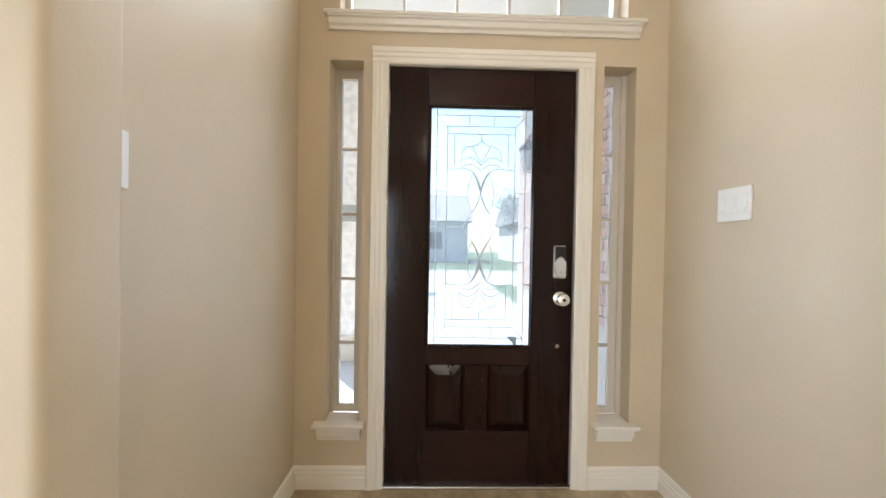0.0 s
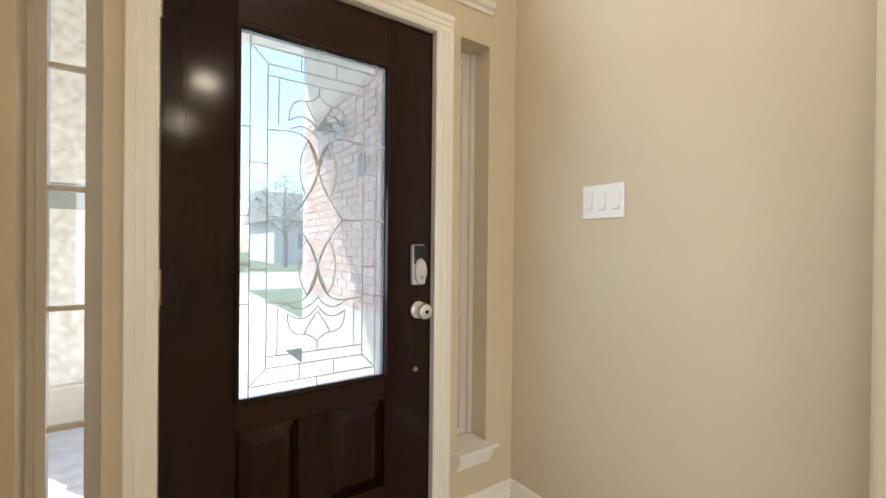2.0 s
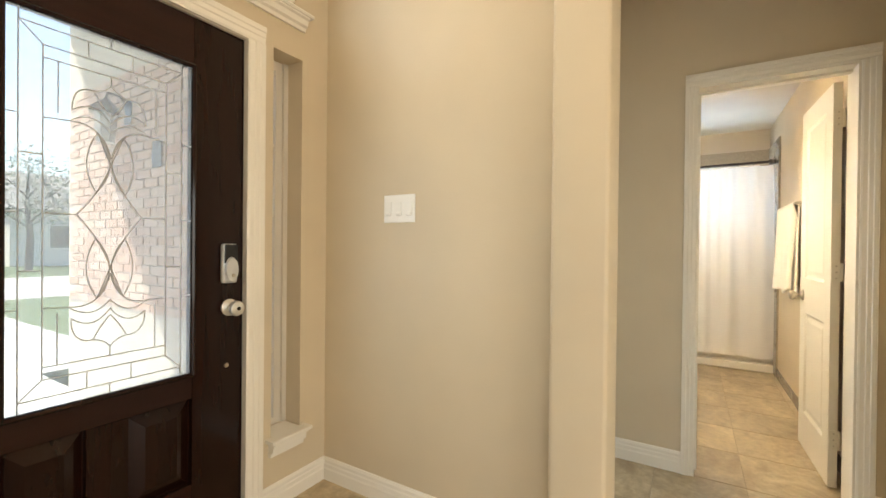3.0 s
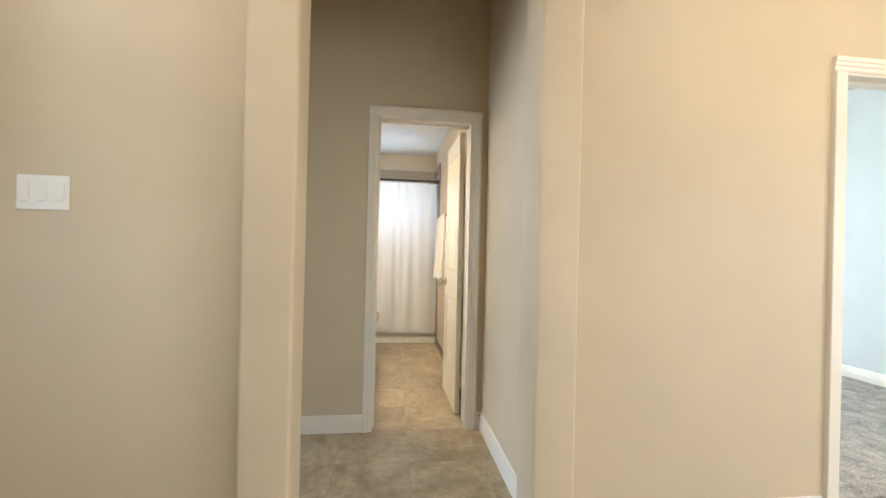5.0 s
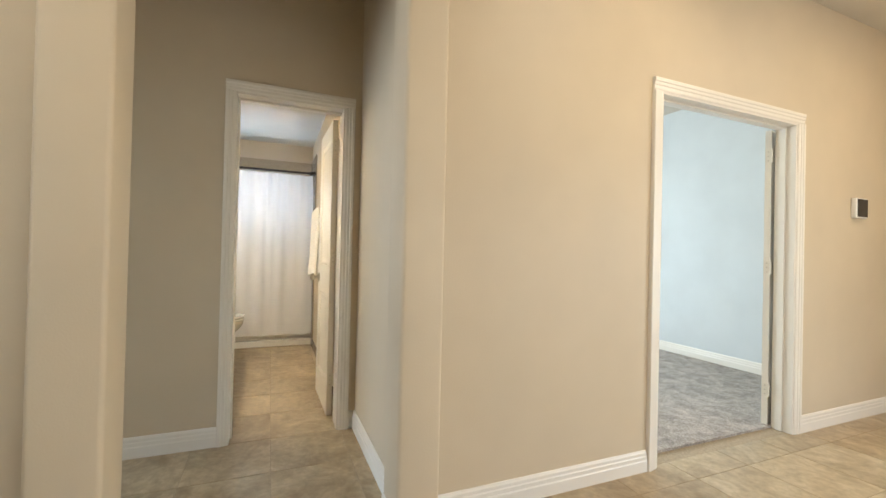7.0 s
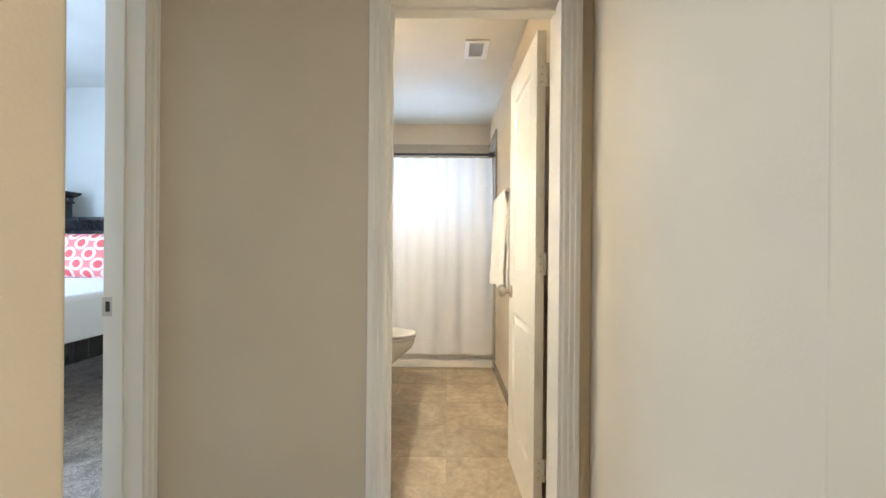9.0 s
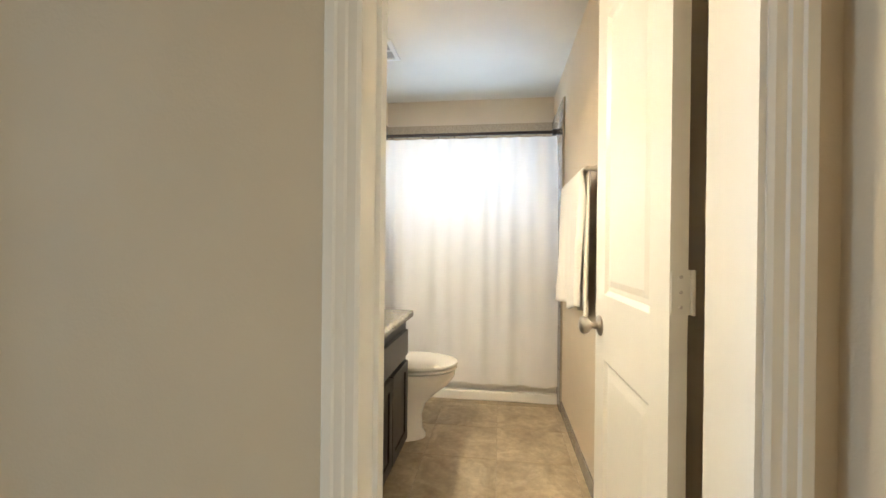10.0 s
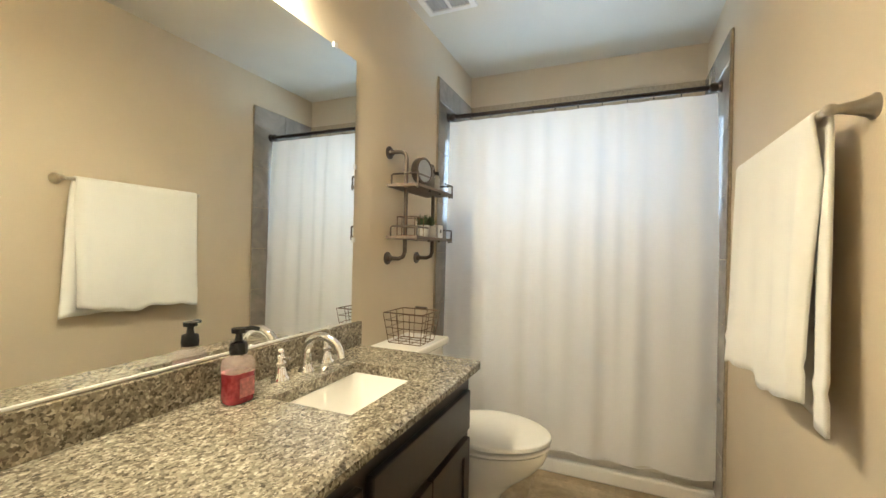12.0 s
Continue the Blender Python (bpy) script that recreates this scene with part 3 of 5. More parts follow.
part("lock_screen", boxed(0.852, 0.907, DY - 0.031, DY - 0.0255, 1.112, 1.186, bevel=0.002), BLACK, lock, "black upper cover")
part("lock_side", boxed(0.9105, 0.918, DY - 0.020, DY, 1.045, 1.12, bevel=0.002), BLACK, lock)
bm = lathe(bmesh.new(), [(0.0, 0), (0.024, 0), (0.028, 0.005), (0.025, 0.016), (0.0, 0.020)], Matrix.Translation((0.879, DY - 0.025, 1.085)) @ pose(0, 0, 0, 90) @ Matrix.Diagonal((1, 1.85, 1, 1)), 28)
part("lock_cover", bm, SILVER, lock, "silver oval thumb-turn cover", True)
bm = lathe(bmesh.new(), [(0.0, 0), (0.007, 0), (0.007, 0.006), (0.0, 0.007)], Matrix.Translation((0.879, DY - 0.044, 1.062)) @ pose(0, 0, 0, 90), 16)
part("lock_button", bm, NICKEL, lock, "", True)
bm = lathe(bmesh.new(), [(0, 0), (0.034, 0), (0.034, 0.006), (0.014, 0.012), (0.013, 0.03), (0.027, 0.037), (0.031, 0.050), (0.028, 0.062), (0.013, 0.067), (0, 0.067)], Matrix.Translation((0.889, DY, 0.930)) @ pose(0, 0, 0, 90), 28)
knob = part("knob", bm, plain("satin_steel", (0.80, 0.78, 0.75), 0.28, 0.85, 0.02), fd, "satin nickel round door knob", True)
bm = lathe(bmesh.new(), [(0, 0), (0.008, 0), (0.008, 0.002), (0, 0.0025)], Matrix.Translation((0.889, DY - 0.0665, 0.930)) @ pose(0, 0, 0, 90), 14)
part("keyhole", bm, BLACK, knob, "", True)
bm = lathe(bmesh.new(), [(0, 0), (0.010, 0), (0.008, 0.005), (0, 0.006)], Matrix.Translation((0.879, DY, 0.695)) @ pose(0, 0, 0, 90), 16)
part("bolt_cap", bm, NICKEL, fd, "small round metal cap", True)
structure("trim_threshold", boxed(0.034, 0.953, WF - 0.01, WF + 0.16, 0.0, 0.011, bevel=0.003), plain("aluminium", (0.6, 0.58, 0.55), 0.35, 1.0), "metal door threshold")


# ---- sidelights, transom, sills ----
FRAME = paint("window_frame_paint", (0.62, 0.56, 0.47), 0.4, 60, 0.05, 0.03)


def sidelight(name, x0, x1, z0, z1, wl, wr, bars):
    e = tagged(thing(name, ((x0 + x1) / 2, WF + 0.12, z0), "tall narrow sidelight window beside the front door", "window"), kind="structure")
    bm, y0, y1 = bmesh.new(), WF + 0.115, WF + 0.155
    a, b = x0 + wl, x1 - wr
    for d in ((x0, a, z0, z1), (b, x1, z0, z1), (a, b, z0, z0 + 0.03), (a, b, z1 - 0.045, z1)):
        box(bm, d[0], d[1], y0, y1, d[2], d[3])
    for d in ((x0, x0 + 0.4 * wl), (x1 - 0.4 * wr, x1)):
        box(bm, d[0], d[1], y0 - 0.014, y0, z0, z1)
    part("window_frame", bm, FRAME, e)
    for z in bars:
        part("muntin", boxed(a, b, y0 + 0.010, y1 - 0.012, z - 0.007, z + 0.007), FRAME, e)
    zs = [z0 + 0.03, *bars, z1 - 0.045]
    for lo, hi in zip(zs, zs[1:]):
        p = part("pane", boxed(a, b, y0 + 0.022, y0 + 0.026, lo + 0.007, hi - 0.007), GLASS, e)
        p.visible_shadow = False


sidelight("window_1", -0.246, -0.085, 0.325, 2.06, 0.036, 0.047, (0.675, 1.002, 1.33, 1.663))
sidelight("window_2", 1.079, 1.238, 0.325, 2.066, 0.022, 0.060, (0.675, 1.002, 1.33, 1.663))
tr = tagged(thing("window_3", (0.495, WF + 0.12, 2.295), "transom window with five panes above the door", "window"), kind="structure")
bm = bmesh.new()
for d in ((-0.20, -0.17, 2.295, 2.75), (1.16, 1.19, 2.295, 2.75), (-0.17, 1.16, 2.295, 2.317), (-0.17, 1.16, 2.71, 2.75)):
    box(bm, d[0], d[1], WF + 0.10, WF + 0.15, d[2], d[3])
part("window_frame", bm, FRAME, tr)
tx = [-0.17 + 1.33 * k / 5 for k in range(6)]
for x in tx[1:-1]:
    part("muntin", boxed(x - 0.007, x + 0.007, WF + 0.112, WF + 0.14, 2.317, 2.71), FRAME, tr)
for a, b in zip(tx, tx[1:]):
    part("pane", boxed(a + 0.007, b - 0.007, WF + 0.124, WF + 0.128, 2.317, 2.71), GLASS, tr).visible_shadow = False


def sill(x0, x1, z, depth, drop, label):
    bm = bmesh.new()
    e = 0.018
    sweep(bm, [(-0.10, 0), (depth, 0), (depth + 0.003, -0.006), (depth, -0.016), (-0.10, -0.016)], (x0 + e, WF, z), (x1 - e, WF, z), (0, -1, 0))
    sweep(bm, [(0, 0), (depth, 0), (depth + 0.003, -0.006), (depth, -0.016), (0, -0.016)], (x0 - e, WF, z), (x0 + e, WF, z), (0, -1, 0))
    sweep(bm, [(0, 0), (depth, 0), (depth + 0.003, -0.006), (depth, -0.016), (0, -0.016)], (x1 - e, WF, z), (x1 + e, WF, z), (0, -1, 0))
    d = depth - 0.006
    sweep(bm, [(0, -0.0165), (d, -0.0165), (d, -0.024), (d * 0.75, -0.03), (d * 0.65, -drop * 0.7), (d * 0.35, -drop * 0.8), (d * 0.3, -drop), (0, -drop)], (x0, WF, z), (x1, WF, z), (0, -1, 0))
    return structure("trim_sill", bm, TRIM, label)


sill(-0.278, -0.075, 0.325, 0.054, 0.086, "white moulded window sill")
sill(1.068, 1.250, 0.325, 0.054, 0.086, "white moulded window sill")
sill(-0.250, 1.245, 2.276, 0.05, 0.076, "long white moulded ledge under the transom window")


# ---- plates and thermostat ----
def switch_plate(x, y0, y1, z0, z1, face, count, label):
    e = thing("light_switch", (x, (y0 + y1) / 2, (z0 + z1) / 2), label, "light switch")
    part("plate", boxed(min(x, x + face * 0.008), max(x, x + face * 0.008), y0, y1, z0, z1, bevel=0.003), WHITE_P, e)
    w = (y1 - y0) / count
    for k in range(count):
        c = y0 + w * (k + 0.5)
        p = part("rocker", boxed(min(x + face * 0.007, x + face * 0.012), max(x + face * 0.007, x + face * 0.012), c - 0.016, c + 0.016, (z0 + z1) / 2 - 0.033, (z0 + z1) / 2 + 0.033, bevel=0.002), WHITE_P, e)
        part("toggle", boxed(min(x + face * 0.010, x + face * 0.017), max(x + face * 0.010, x + face * 0.017), c - 0.013, c + 0.013, (z0 + z1) / 2 - 0.031, (z0 + z1) / 2 - 0.016, bevel=0.002), WHITE_P, p)
    return e


switch_plate(1.395, 1.581, 1.754, 1.293, 1.419, -1, 3, "white three-gang wall switch plate beside the front door")
switch_plate(-0.395, 0.955, 1.030, 1.290, 1.412, 1, 1, "white wall switch plate on the beige wall")
th = thing("thermostat", (1.37, -3.60, 1.52), "white thermostat with a black screen on the wall", "thermostat")
part("body", boxed(1.338, 1.37, -3.675, -3.52, 1.445, 1.590, bevel=0.008, seg=3), WHITE_P, th)
part("screen", boxed(1.335, 1.3385, -3.668, -3.535, 1.455, 1.582, bevel=0.001), plain("screen_glass", (0.008, 0.009, 0.014), 0.08), th, "black glass screen")


# ---- interior doors ----
def panel_door(label, length, handed):
    """A two-panel door from its hinge at the origin along +x, front face towards +y, 2.0 m high."""
    e = thing("interior_door", (0, 0, 0), label, "door")
    t = 0.035
    st = 0.105
    bm = bmesh.new()
    z = (0.012, 0.22, 0.815, 1.02, 1.90, 2.018)
    for d in ((0, st, z[0], z[5]), (length - st, length, z[0], z[5]), (st, length - st, z[0], z[1]), (st, length - st, z[2], z[3]), (st, length - st, z[4], z[5])):
        box(bm, d[0], d[1], -t, 0, d[2], d[3])
    box(bm, st, length - st, -t + 0.010, -0.010, z[1], z[4])
    bmesh.ops.remove_doubles(bm, verts=bm.verts, dist=1e-5)
    part("leaf", bm, DOORW, e)
    for a, b in ((z[1], z[2]), (z[3], z[4])):
        bm = bmesh.new()
        s = 0.028
        for y, o, i in ((0, 0, -0.009), (-t, -t, -t + 0.009)):
            # sloped sticking and a raised field
            ring = []
            for inset, yy in ((0, o), (s * 0.5, i), (s, i), (s * 1.7, o * 0.5 + i * 0.5)):
                ring.append([bm.verts.new(v) for v in ((st + inset, yy, a + inset), (length - st - inset, yy, a + inset), (length - st - inset, yy, b - inset), (st + inset, yy, b - inset))])
            for r0, r1 in zip(ring, ring[1:]):
                for k in range(4):
                    bm.faces.new((r0[k], r0[(k + 1) % 4], r1[(k + 1) % 4], r1[k]))
            bm.faces.new(ring[-1])
        part("panel", bm, DOORW, e)
    for zz in (0.25, 1.08, 1.84):
        bm = boxed(-0.004, 0.0, -0.045, -0.002, zz - 0.045, zz + 0.045)
        tube(bm, [(-0.005, -0.042, zz - 0.045), (-0.005, -0.042, zz + 0.045)], 0.005, 8)
        h = part("hinge", bm, paint("painted_hinge", (0.78, 0.74, 0.64), 0.4, 60, 0.05), e, "painted-over door hinge")
        for dz in (-0.03, 0, 0.03):
            sc = lathe(bmesh.new(), [(0, 0), (0.004, 0), (0.003, 0.0015), (0, 0.002)], Matrix.Translation((-0.004, -0.02, zz + dz)) @ pose(0, 0, 0, 0, -90), 10)
            part("screw", sc, NICKEL, h)
    for sgn, y in ((1, 0.0), (-1, -t)):
        bm = lathe(bmesh.new(), [(0, 0), (0.033, 0), (0.033, 0.004), (0.024, 0.009), (0.012, 0.013), (0.010, 0.028), (0.016, 0.034), (0.026, 0.042), (0.029, 0.052), (0.026, 0.062), (0.014, 0.068), (0, 0.069)], Matrix.Translation((length - 0.062, y, 0.915)) @ pose(0, 0, 0, -90 * sgn), 24)
        part("knob", bm, NICKEL, e, "brushed nickel round door knob", True)
    return e


bd = panel_door("open white two-panel bathroom door with a nickel knob", 0.585, 1)
bd.matrix_basis = pose(2.640, -0.061, 0, 0, 0, 1.2)
sd = copy_thing(bd, pose(1.533, -2.816, 0, 0, 0, -76))
tagged(sd, "open white two-panel study door with a nickel knob")
sp = thing("strike_plate", (2.368, 1.44, 0.93), "small metal strike plate on the door jamb", "strike plate")
bm = bmesh.new()
for d in ((1.422, 1.432, 0.90, 0.965), (1.448, 1.4585, 0.90, 0.965), (1.432, 1.448, 0.90, 0.915), (1.432, 1.448, 0.95, 0.965)):
    box(bm, 2.3655, 2.3678, d[0], d[1], d[2], d[3])
part("plate", bm, NICKEL, sp)
# thin black plate stands for the shade inside the latch hole
part("latch_hole", boxed(2.3668, 2.3678, 1.432, 1.448, 0.915, 0.95), BLACK, sp)

# ---- ceiling fittings ----
for cx, cy in ((0.5, 1.0), (0.45, -1.4), (0.3, -3.2)):
    dl = thing("downlight", (cx, cy, H), "white recessed ceiling downlight, switched on", "downlight", "ceiling downlights")
    bm = bmesh.new()
    lathe(bm, [(0.075, 0.0), (0.095, -0.004), (0.095, -0.007), (0.075, -0.007)], Matrix.Translation((cx, cy, H)), 32)
    part("trim_ring", bm, WHITE_P, dl, "", True)


VENT_GREY = plain("vent_grey", (0.42, 0.41, 0.38), 0.5)


def grille(label, x0, x1, y0, y1, z, cells, slats, category):
    e = thing("ceiling_vent" if slats else "exhaust_fan", ((x0 + x1) / 2, (y0 + y1) / 2, z), label, category)
    bm, w = bmesh.new(), 0.03
    for d in ((x0, x1, y0, y0 + w), (x0, x1, y1 - w, y1), (x0, x0 + w, y0 + w, y1 - w), (x1 - w, x1, y0 + w, y1 - w)):
        box(bm, *d, z - 0.014, z, bevel=0.003)
    if cells > 1:
        box(bm, x0 + w, x1 - w, (y0 + y1) / 2 - 0.008, (y0 + y1) / 2 + 0.008, z - 0.012, z)
        box(bm, (x0 + x1) / 2 - 0.006, (x0 + x1) / 2 + 0.006, y0 + w, y1 - w, z - 0.011, z)
    part("frame", bm, WHITE_P, e)
    part("backing", boxed(x0 + w, x1 - w, y0 + w, y1 - w, z - 0.003, z - 0.001), plain("vent_back", (0.30, 0.28, 0.25), 0.8), e)
    n = 12
    for k in range(n):
        y = y0 + w + (y1 - y0 - 2 * w) * (k + 0.5) / n
        bm = bmesh.new()
        sweep(bm, [(0, -0.003), (0.004, -0.003), (0.010, -0.010), (0.007, -0.010)], (x0 + w, y - 0.005, z), (x1 - w, y - 0.005, z), (0, 1, 0))
        part("slat", bm, WHITE_P if slats else VENT_GREY, e)
    return e


grille("white square ceiling exhaust fan grille in four fields", 4.27, 4.55, 0.972, 1.238, HB, 4, False, "exhaust fan")
grille("white ceiling air register over the bathroom door", 3.60, 3.85, 0.030, 0.185, HB, 1, True, "ceiling vent")

# ---- bathroom: vanity ----
CT = 0.812
ct = thing("countertop", (3.3, 1.03, CT), "speckled grey-brown granite vanity top with backsplash", "countertop")
sx0, sx1, sy0, sy1 = 3.405, 3.80, 0.880, 1.140
bm = bmesh.new()
for d in ((2.567, sx0, 0.757, 1.30), (sx1, 4.040, 0.757, 1.30), (sx0, sx1, 0.757, sy0), (sx0, sx1, sy1, 1.30)):
    box(bm, d[0], d[1], d[2], d[3], CT - 0.035, CT)
bmesh.ops.remove_doubles(bm, verts=bm.verts, dist=1e-5)
rim = [e for e in bm.edges if all(abs(v.co.y - 0.757) < 1e-4 or abs(v.co.x - 4.040) < 1e-4 for v in e.verts) and all(abs(v.co.z - CT) < 1e-4 for v in e.verts) and (abs(e.verts[0].co.y - e.verts[1].co.y) < 1e-4 and abs(e.verts[0].co.y - 0.757) < 1e-4 or abs(e.verts[0].co.x - e.verts[1].co.x) < 1e-4 and abs(e.verts[0].co.x - 4.040) < 1e-4)]
bmesh.ops.bevel(bm, geom=rim, offset=0.012, segments=3, affect="EDGES", profile=0.5)
part("slab", bm, GRANITE, ct)
part("backsplash", boxed(2.567, 4.038, 1.280, 1.2995, CT + 0.0005, CT + 0.098, bevel=0.002), GRANITE, ct)

sk = thing("sink", (3.6, 1.01, CT - 0.03), "white rectangular undermount basin in the granite top", "sink")
bm = bmesh.new()
rings = []
for inset, z in ((-0.02, CT - 0.036), (0.0, CT - 0.036), (0.006, CT - 0.05), (0.03, CT - 0.13), (0.07, CT - 0.150), (0.12, CT - 0.153)):
    a, b, c, d = sx0 + inset, sx1 - inset, sy0 + inset, sy1 - inset
    r = max(0.012, 0.03 + inset * 0.2)
    loop = []
    for cx, cy, t0 in ((b - r, d - r, 0), (a + r, d - r, 90), (a + r, c + r, 180), (b - r, c + r, 270)):
        for k in range(5):
            t = radians(t0 + 22.5 * k)
            loop.append(bm.verts.new((cx + r * math.cos(t), cy + r * math.sin(t), z)))
    rings.append(loop)
for ra, rb in zip(rings, rings[1:]):
    for k in range(len(ra)):
        bm.faces.new((ra[k], ra[(k + 1) % len(ra)], rb[(k + 1) % len(ra)], rb[k]))
bm.faces.new(rings[-1])
part("basin", bm, CERAMIC, sk, "", True)
bm = lathe(bmesh.new(), [(0, 0), (0.022, 0), (0.022, 0.004), (0.016, 0.006), (0, 0.004)], Matrix.Translation((3.6, 1.01, CT - 0.153)), 20)
part("drain", bm, CHROME, sk, "chrome drain", True)

fc = thing("faucet", (3.64, 1.225, CT), "polished chrome widespread faucet with two lever handles", "faucet")
bm = lathe(bmesh.new(), [(0, 0), (0.026, 0), (0.026, 0.006), (0.019, 0.014), (0.016, 0.03), (0, 0.03)], Matrix.Translation((3.64, 1.225, CT)), 24)
pts, rad = [(3.64, 1.225, CT + 0.02), (3.64, 1.225, CT + 0.055)], [0.0175, 0.0160]
for k in range(13):
    a = radians(180 - 165 * k / 12)
    pts.append((3.64 - 0.006 * k / 12, 1.155 - 0.070 * math.cos(a), CT + 0.062 + 0.058 * math.sin(a)))
    rad.append(0.0155 - 0.0030 * k / 12)
pts.append((3.634, 1.084, CT + 0.060))
rad.append(0.0125)
tube(bm, pts, 0.012, 14, False, rad)
part("spout", bm, CHROME, fc, "", True)
for hx, hy in ((3.535, 1.232), (3.755, 1.238)):
    bm = lathe(bmesh.new(), [(0, 0), (0.028, 0), (0.028, 0.006), (0.021, 0.014), (0.016, 0.034), (0.014, 0.046), (0.019, 0.051), (0.013, 0.058), (0.015, 0.068), (0.008, 0.076), (0.011, 0.086), (0.006, 0.094), (0, 0.095)], Matrix.Translation((hx, hy, CT)), 22)
    tube(bm, [(hx, hy, CT + 0.060), (hx, hy - 0.016, CT + 0.066), (hx, hy - 0.036, CT + 0.068)], 0.0055, 10)
    part("handle", bm, CHROME, fc, "", True)

sb = thing("soap_dispenser", (3.355, 1.20, CT), "clear bottle of red hand soap with a black pump", "soap bottle")


def liquid():
    m, n, l, b = material("red_soap", 0.08)
    v = coords(n, l)
    f = noise_tex(n, l, v, 60, 3)
    l.new(ramp(n, l, f, [(0.4, (0.21, 0.008, 0.020)), (0.65, (0.33, 0.03, 0.045))]), b.inputs["Base Color"])
    b.inputs["Coat Weight"].default_value = 0.6
    return m


def bottle_ring(bm, w, d, z, seg=24):
    return [bm.verts.new((3.355 + w * (abs(math.cos(t)) ** 0.6) * math.copysign(1, math.cos(t)), 1.20 + d * (abs(math.sin(t)) ** 0.6) * math.copysign(1, math.sin(t)), z)) for t in (2 * math.pi * k / seg for k in range(seg))]


def loft(bm, rings):
    for ra, rb in zip(rings, rings[1:]):
        for k in range(len(ra)):
            bm.faces.new((ra[k], ra[(k + 1) % len(ra)], rb[(k + 1) % len(ra)], rb[k]))
    bm.faces.new(rings[0][::-1]), bm.faces.new(rings[-1])
    return bm


bm = bmesh.new()
loft(bm, [bottle_ring(bm, w, w * 0.8, CT + z) for w, z in ((0.036, 0.001), (0.039, 0.008), (0.039, 0.078))])
part("soap", bm, liquid(), sb, "red liquid soap", True)
CLEAR, cn, cl, cb = material("clear_plastic", 0.12)
cb.inputs["Base Color"].default_value = (0.70, 0.55, 0.50, 1)
clear, thin = cn.new("ShaderNodeBsdfTransparent"), cn.new("ShaderNodeMixShader")
thin.inputs[0].default_value = 0.30
cl.new(clear.outputs[0], thin.inputs[1])
cl.new(cb.outputs[0], thin.inputs[2])
cl.new(thin.outputs[0], cn["Material Output"].inputs["Surface"])
bm = bmesh.new()
loft(bm, [bottle_ring(bm, w, w * 0.8, CT + z) for w, z in ((0.040, 0.0785), (0.040, 0.098), (0.034, 0.112), (0.022, 0.118), (0.019, 0.126))])
part("bottle", bm, CLEAR, sb, "clear plastic shoulder of the bottle", True)
part("bottle_label", boxed(3.333, 3.377, 1.1655, 1.1675, CT + 0.018, CT + 0.066), plain("label_pink", (0.45, 0.14, 0.15), 0.5, 0, 0.4, 90), sb, "pink printed label")
bm = lathe(bmesh.new(), [(0, 0), (0.022, 0), (0.023, 0.012), (0.021, 0.030), (0.010, 0.034), (0.008, 0.052), (0.018, 0.054), (0.019, 0.066), (0, 0.069)], Matrix.Translation((3.355, 1.20, CT + 0.124)), 20)
tube(bm, [(3.355, 1.20, CT + 0.186), (3.385, 1.185, CT + 0.187), (3.400, 1.178, CT + 0.182)], 0.006, 10)
part("pump", bm, BLACK, sb, "black plastic pump", True)

vc = thing("vanity_cabinet", (3.3, 1.04, 0), "dark espresso wood vanity cabinet with panelled doors", "cabinet")
bm = bmesh.new()
box(bm, 2.567, 4.020, 0.795, 0.815, 0.095, CT - 0.036)
box(bm, 4.0, 4.020, 0.815, 1.298, 0.095, CT - 0.036)
box(bm, 2.567, 4.0, 0.815, 1.298, 0.095, 0.115)
box(bm, 2.567, 4.016, 0.86, 1.298, 0.0, 0.095)
part("body", bm, ESPRESSO, vc)


def shaker(name, x0, x1, z0, z1, frame_w=0.05):
    bm = bmesh.new()
    y0, y1 = 0.774, 0.7945
    f = frame_w
    for d in ((x0, x0 + f, z0, z1), (x1 - f, x1, z0, z1), (x0 + f, x1 - f, z0, z0 + f), (x0 + f, x1 - f, z1 - f, z1)):
        box(bm, d[0], d[1], y0, y1, d[2], d[3])
    box(bm, x0 + f, x1 - f, y0 + 0.009, y1, z0 + f, z1 - f)
    bmesh.ops.remove_doubles(bm, verts=bm.verts, dist=1e-5)
    door = part(name, bm, ESPRESSO, vc)
    return door


def drawer(x0, x1, z0, z1):
    part("drawer_front", boxed(x0, x1, 0.774, 0.7945, z0, z1, bevel=0.004), ESPRESSO, vc)


drawer(3.345, 3.985, 0.575, 0.715)
shaker("door", 3.345, 3.660, 0.115, 0.545), shaker("door", 3.670, 3.985, 0.115, 0.545)
drawer(2.960, 3.305, 0.575, 0.715), drawer(2.960, 3.305, 0.345, 0.545), drawer(2.960, 3.305, 0.115, 0.315)
drawer(2.60, 2.92, 0.575, 0.715), shaker("door", 2.60, 2.92, 0.115, 0.545)

mr = thing("mirror", (3.3, 1.2995, 0.925), "large frameless wall mirror above the vanity", "mirror")
part("glass", boxed(2.60, 3.980, 1.2935, 1.2992, 0.914, 1.982), MIRROR, mr)
part("edge_strip", boxed(2.60, 3.980, 1.2900, 1.2932, 0.913, 0.919, bevel=0.001), plain("edge_strip", (0.70, 0.69, 0.64), 0.4), mr, "white strip along the lower edge")
for mx, mz in ((3.84, 1.982), (3.0, 1.982), (3.84, 0.913)):
    part("clip", boxed(mx - 0.012, mx + 0.012, 1.288, 1.2993, mz - 0.010, mz + 0.012, bevel=0.003), plain("clear_clip", (0.75, 0.73, 0.68), 0.15), mr, "small clear mirror clip")
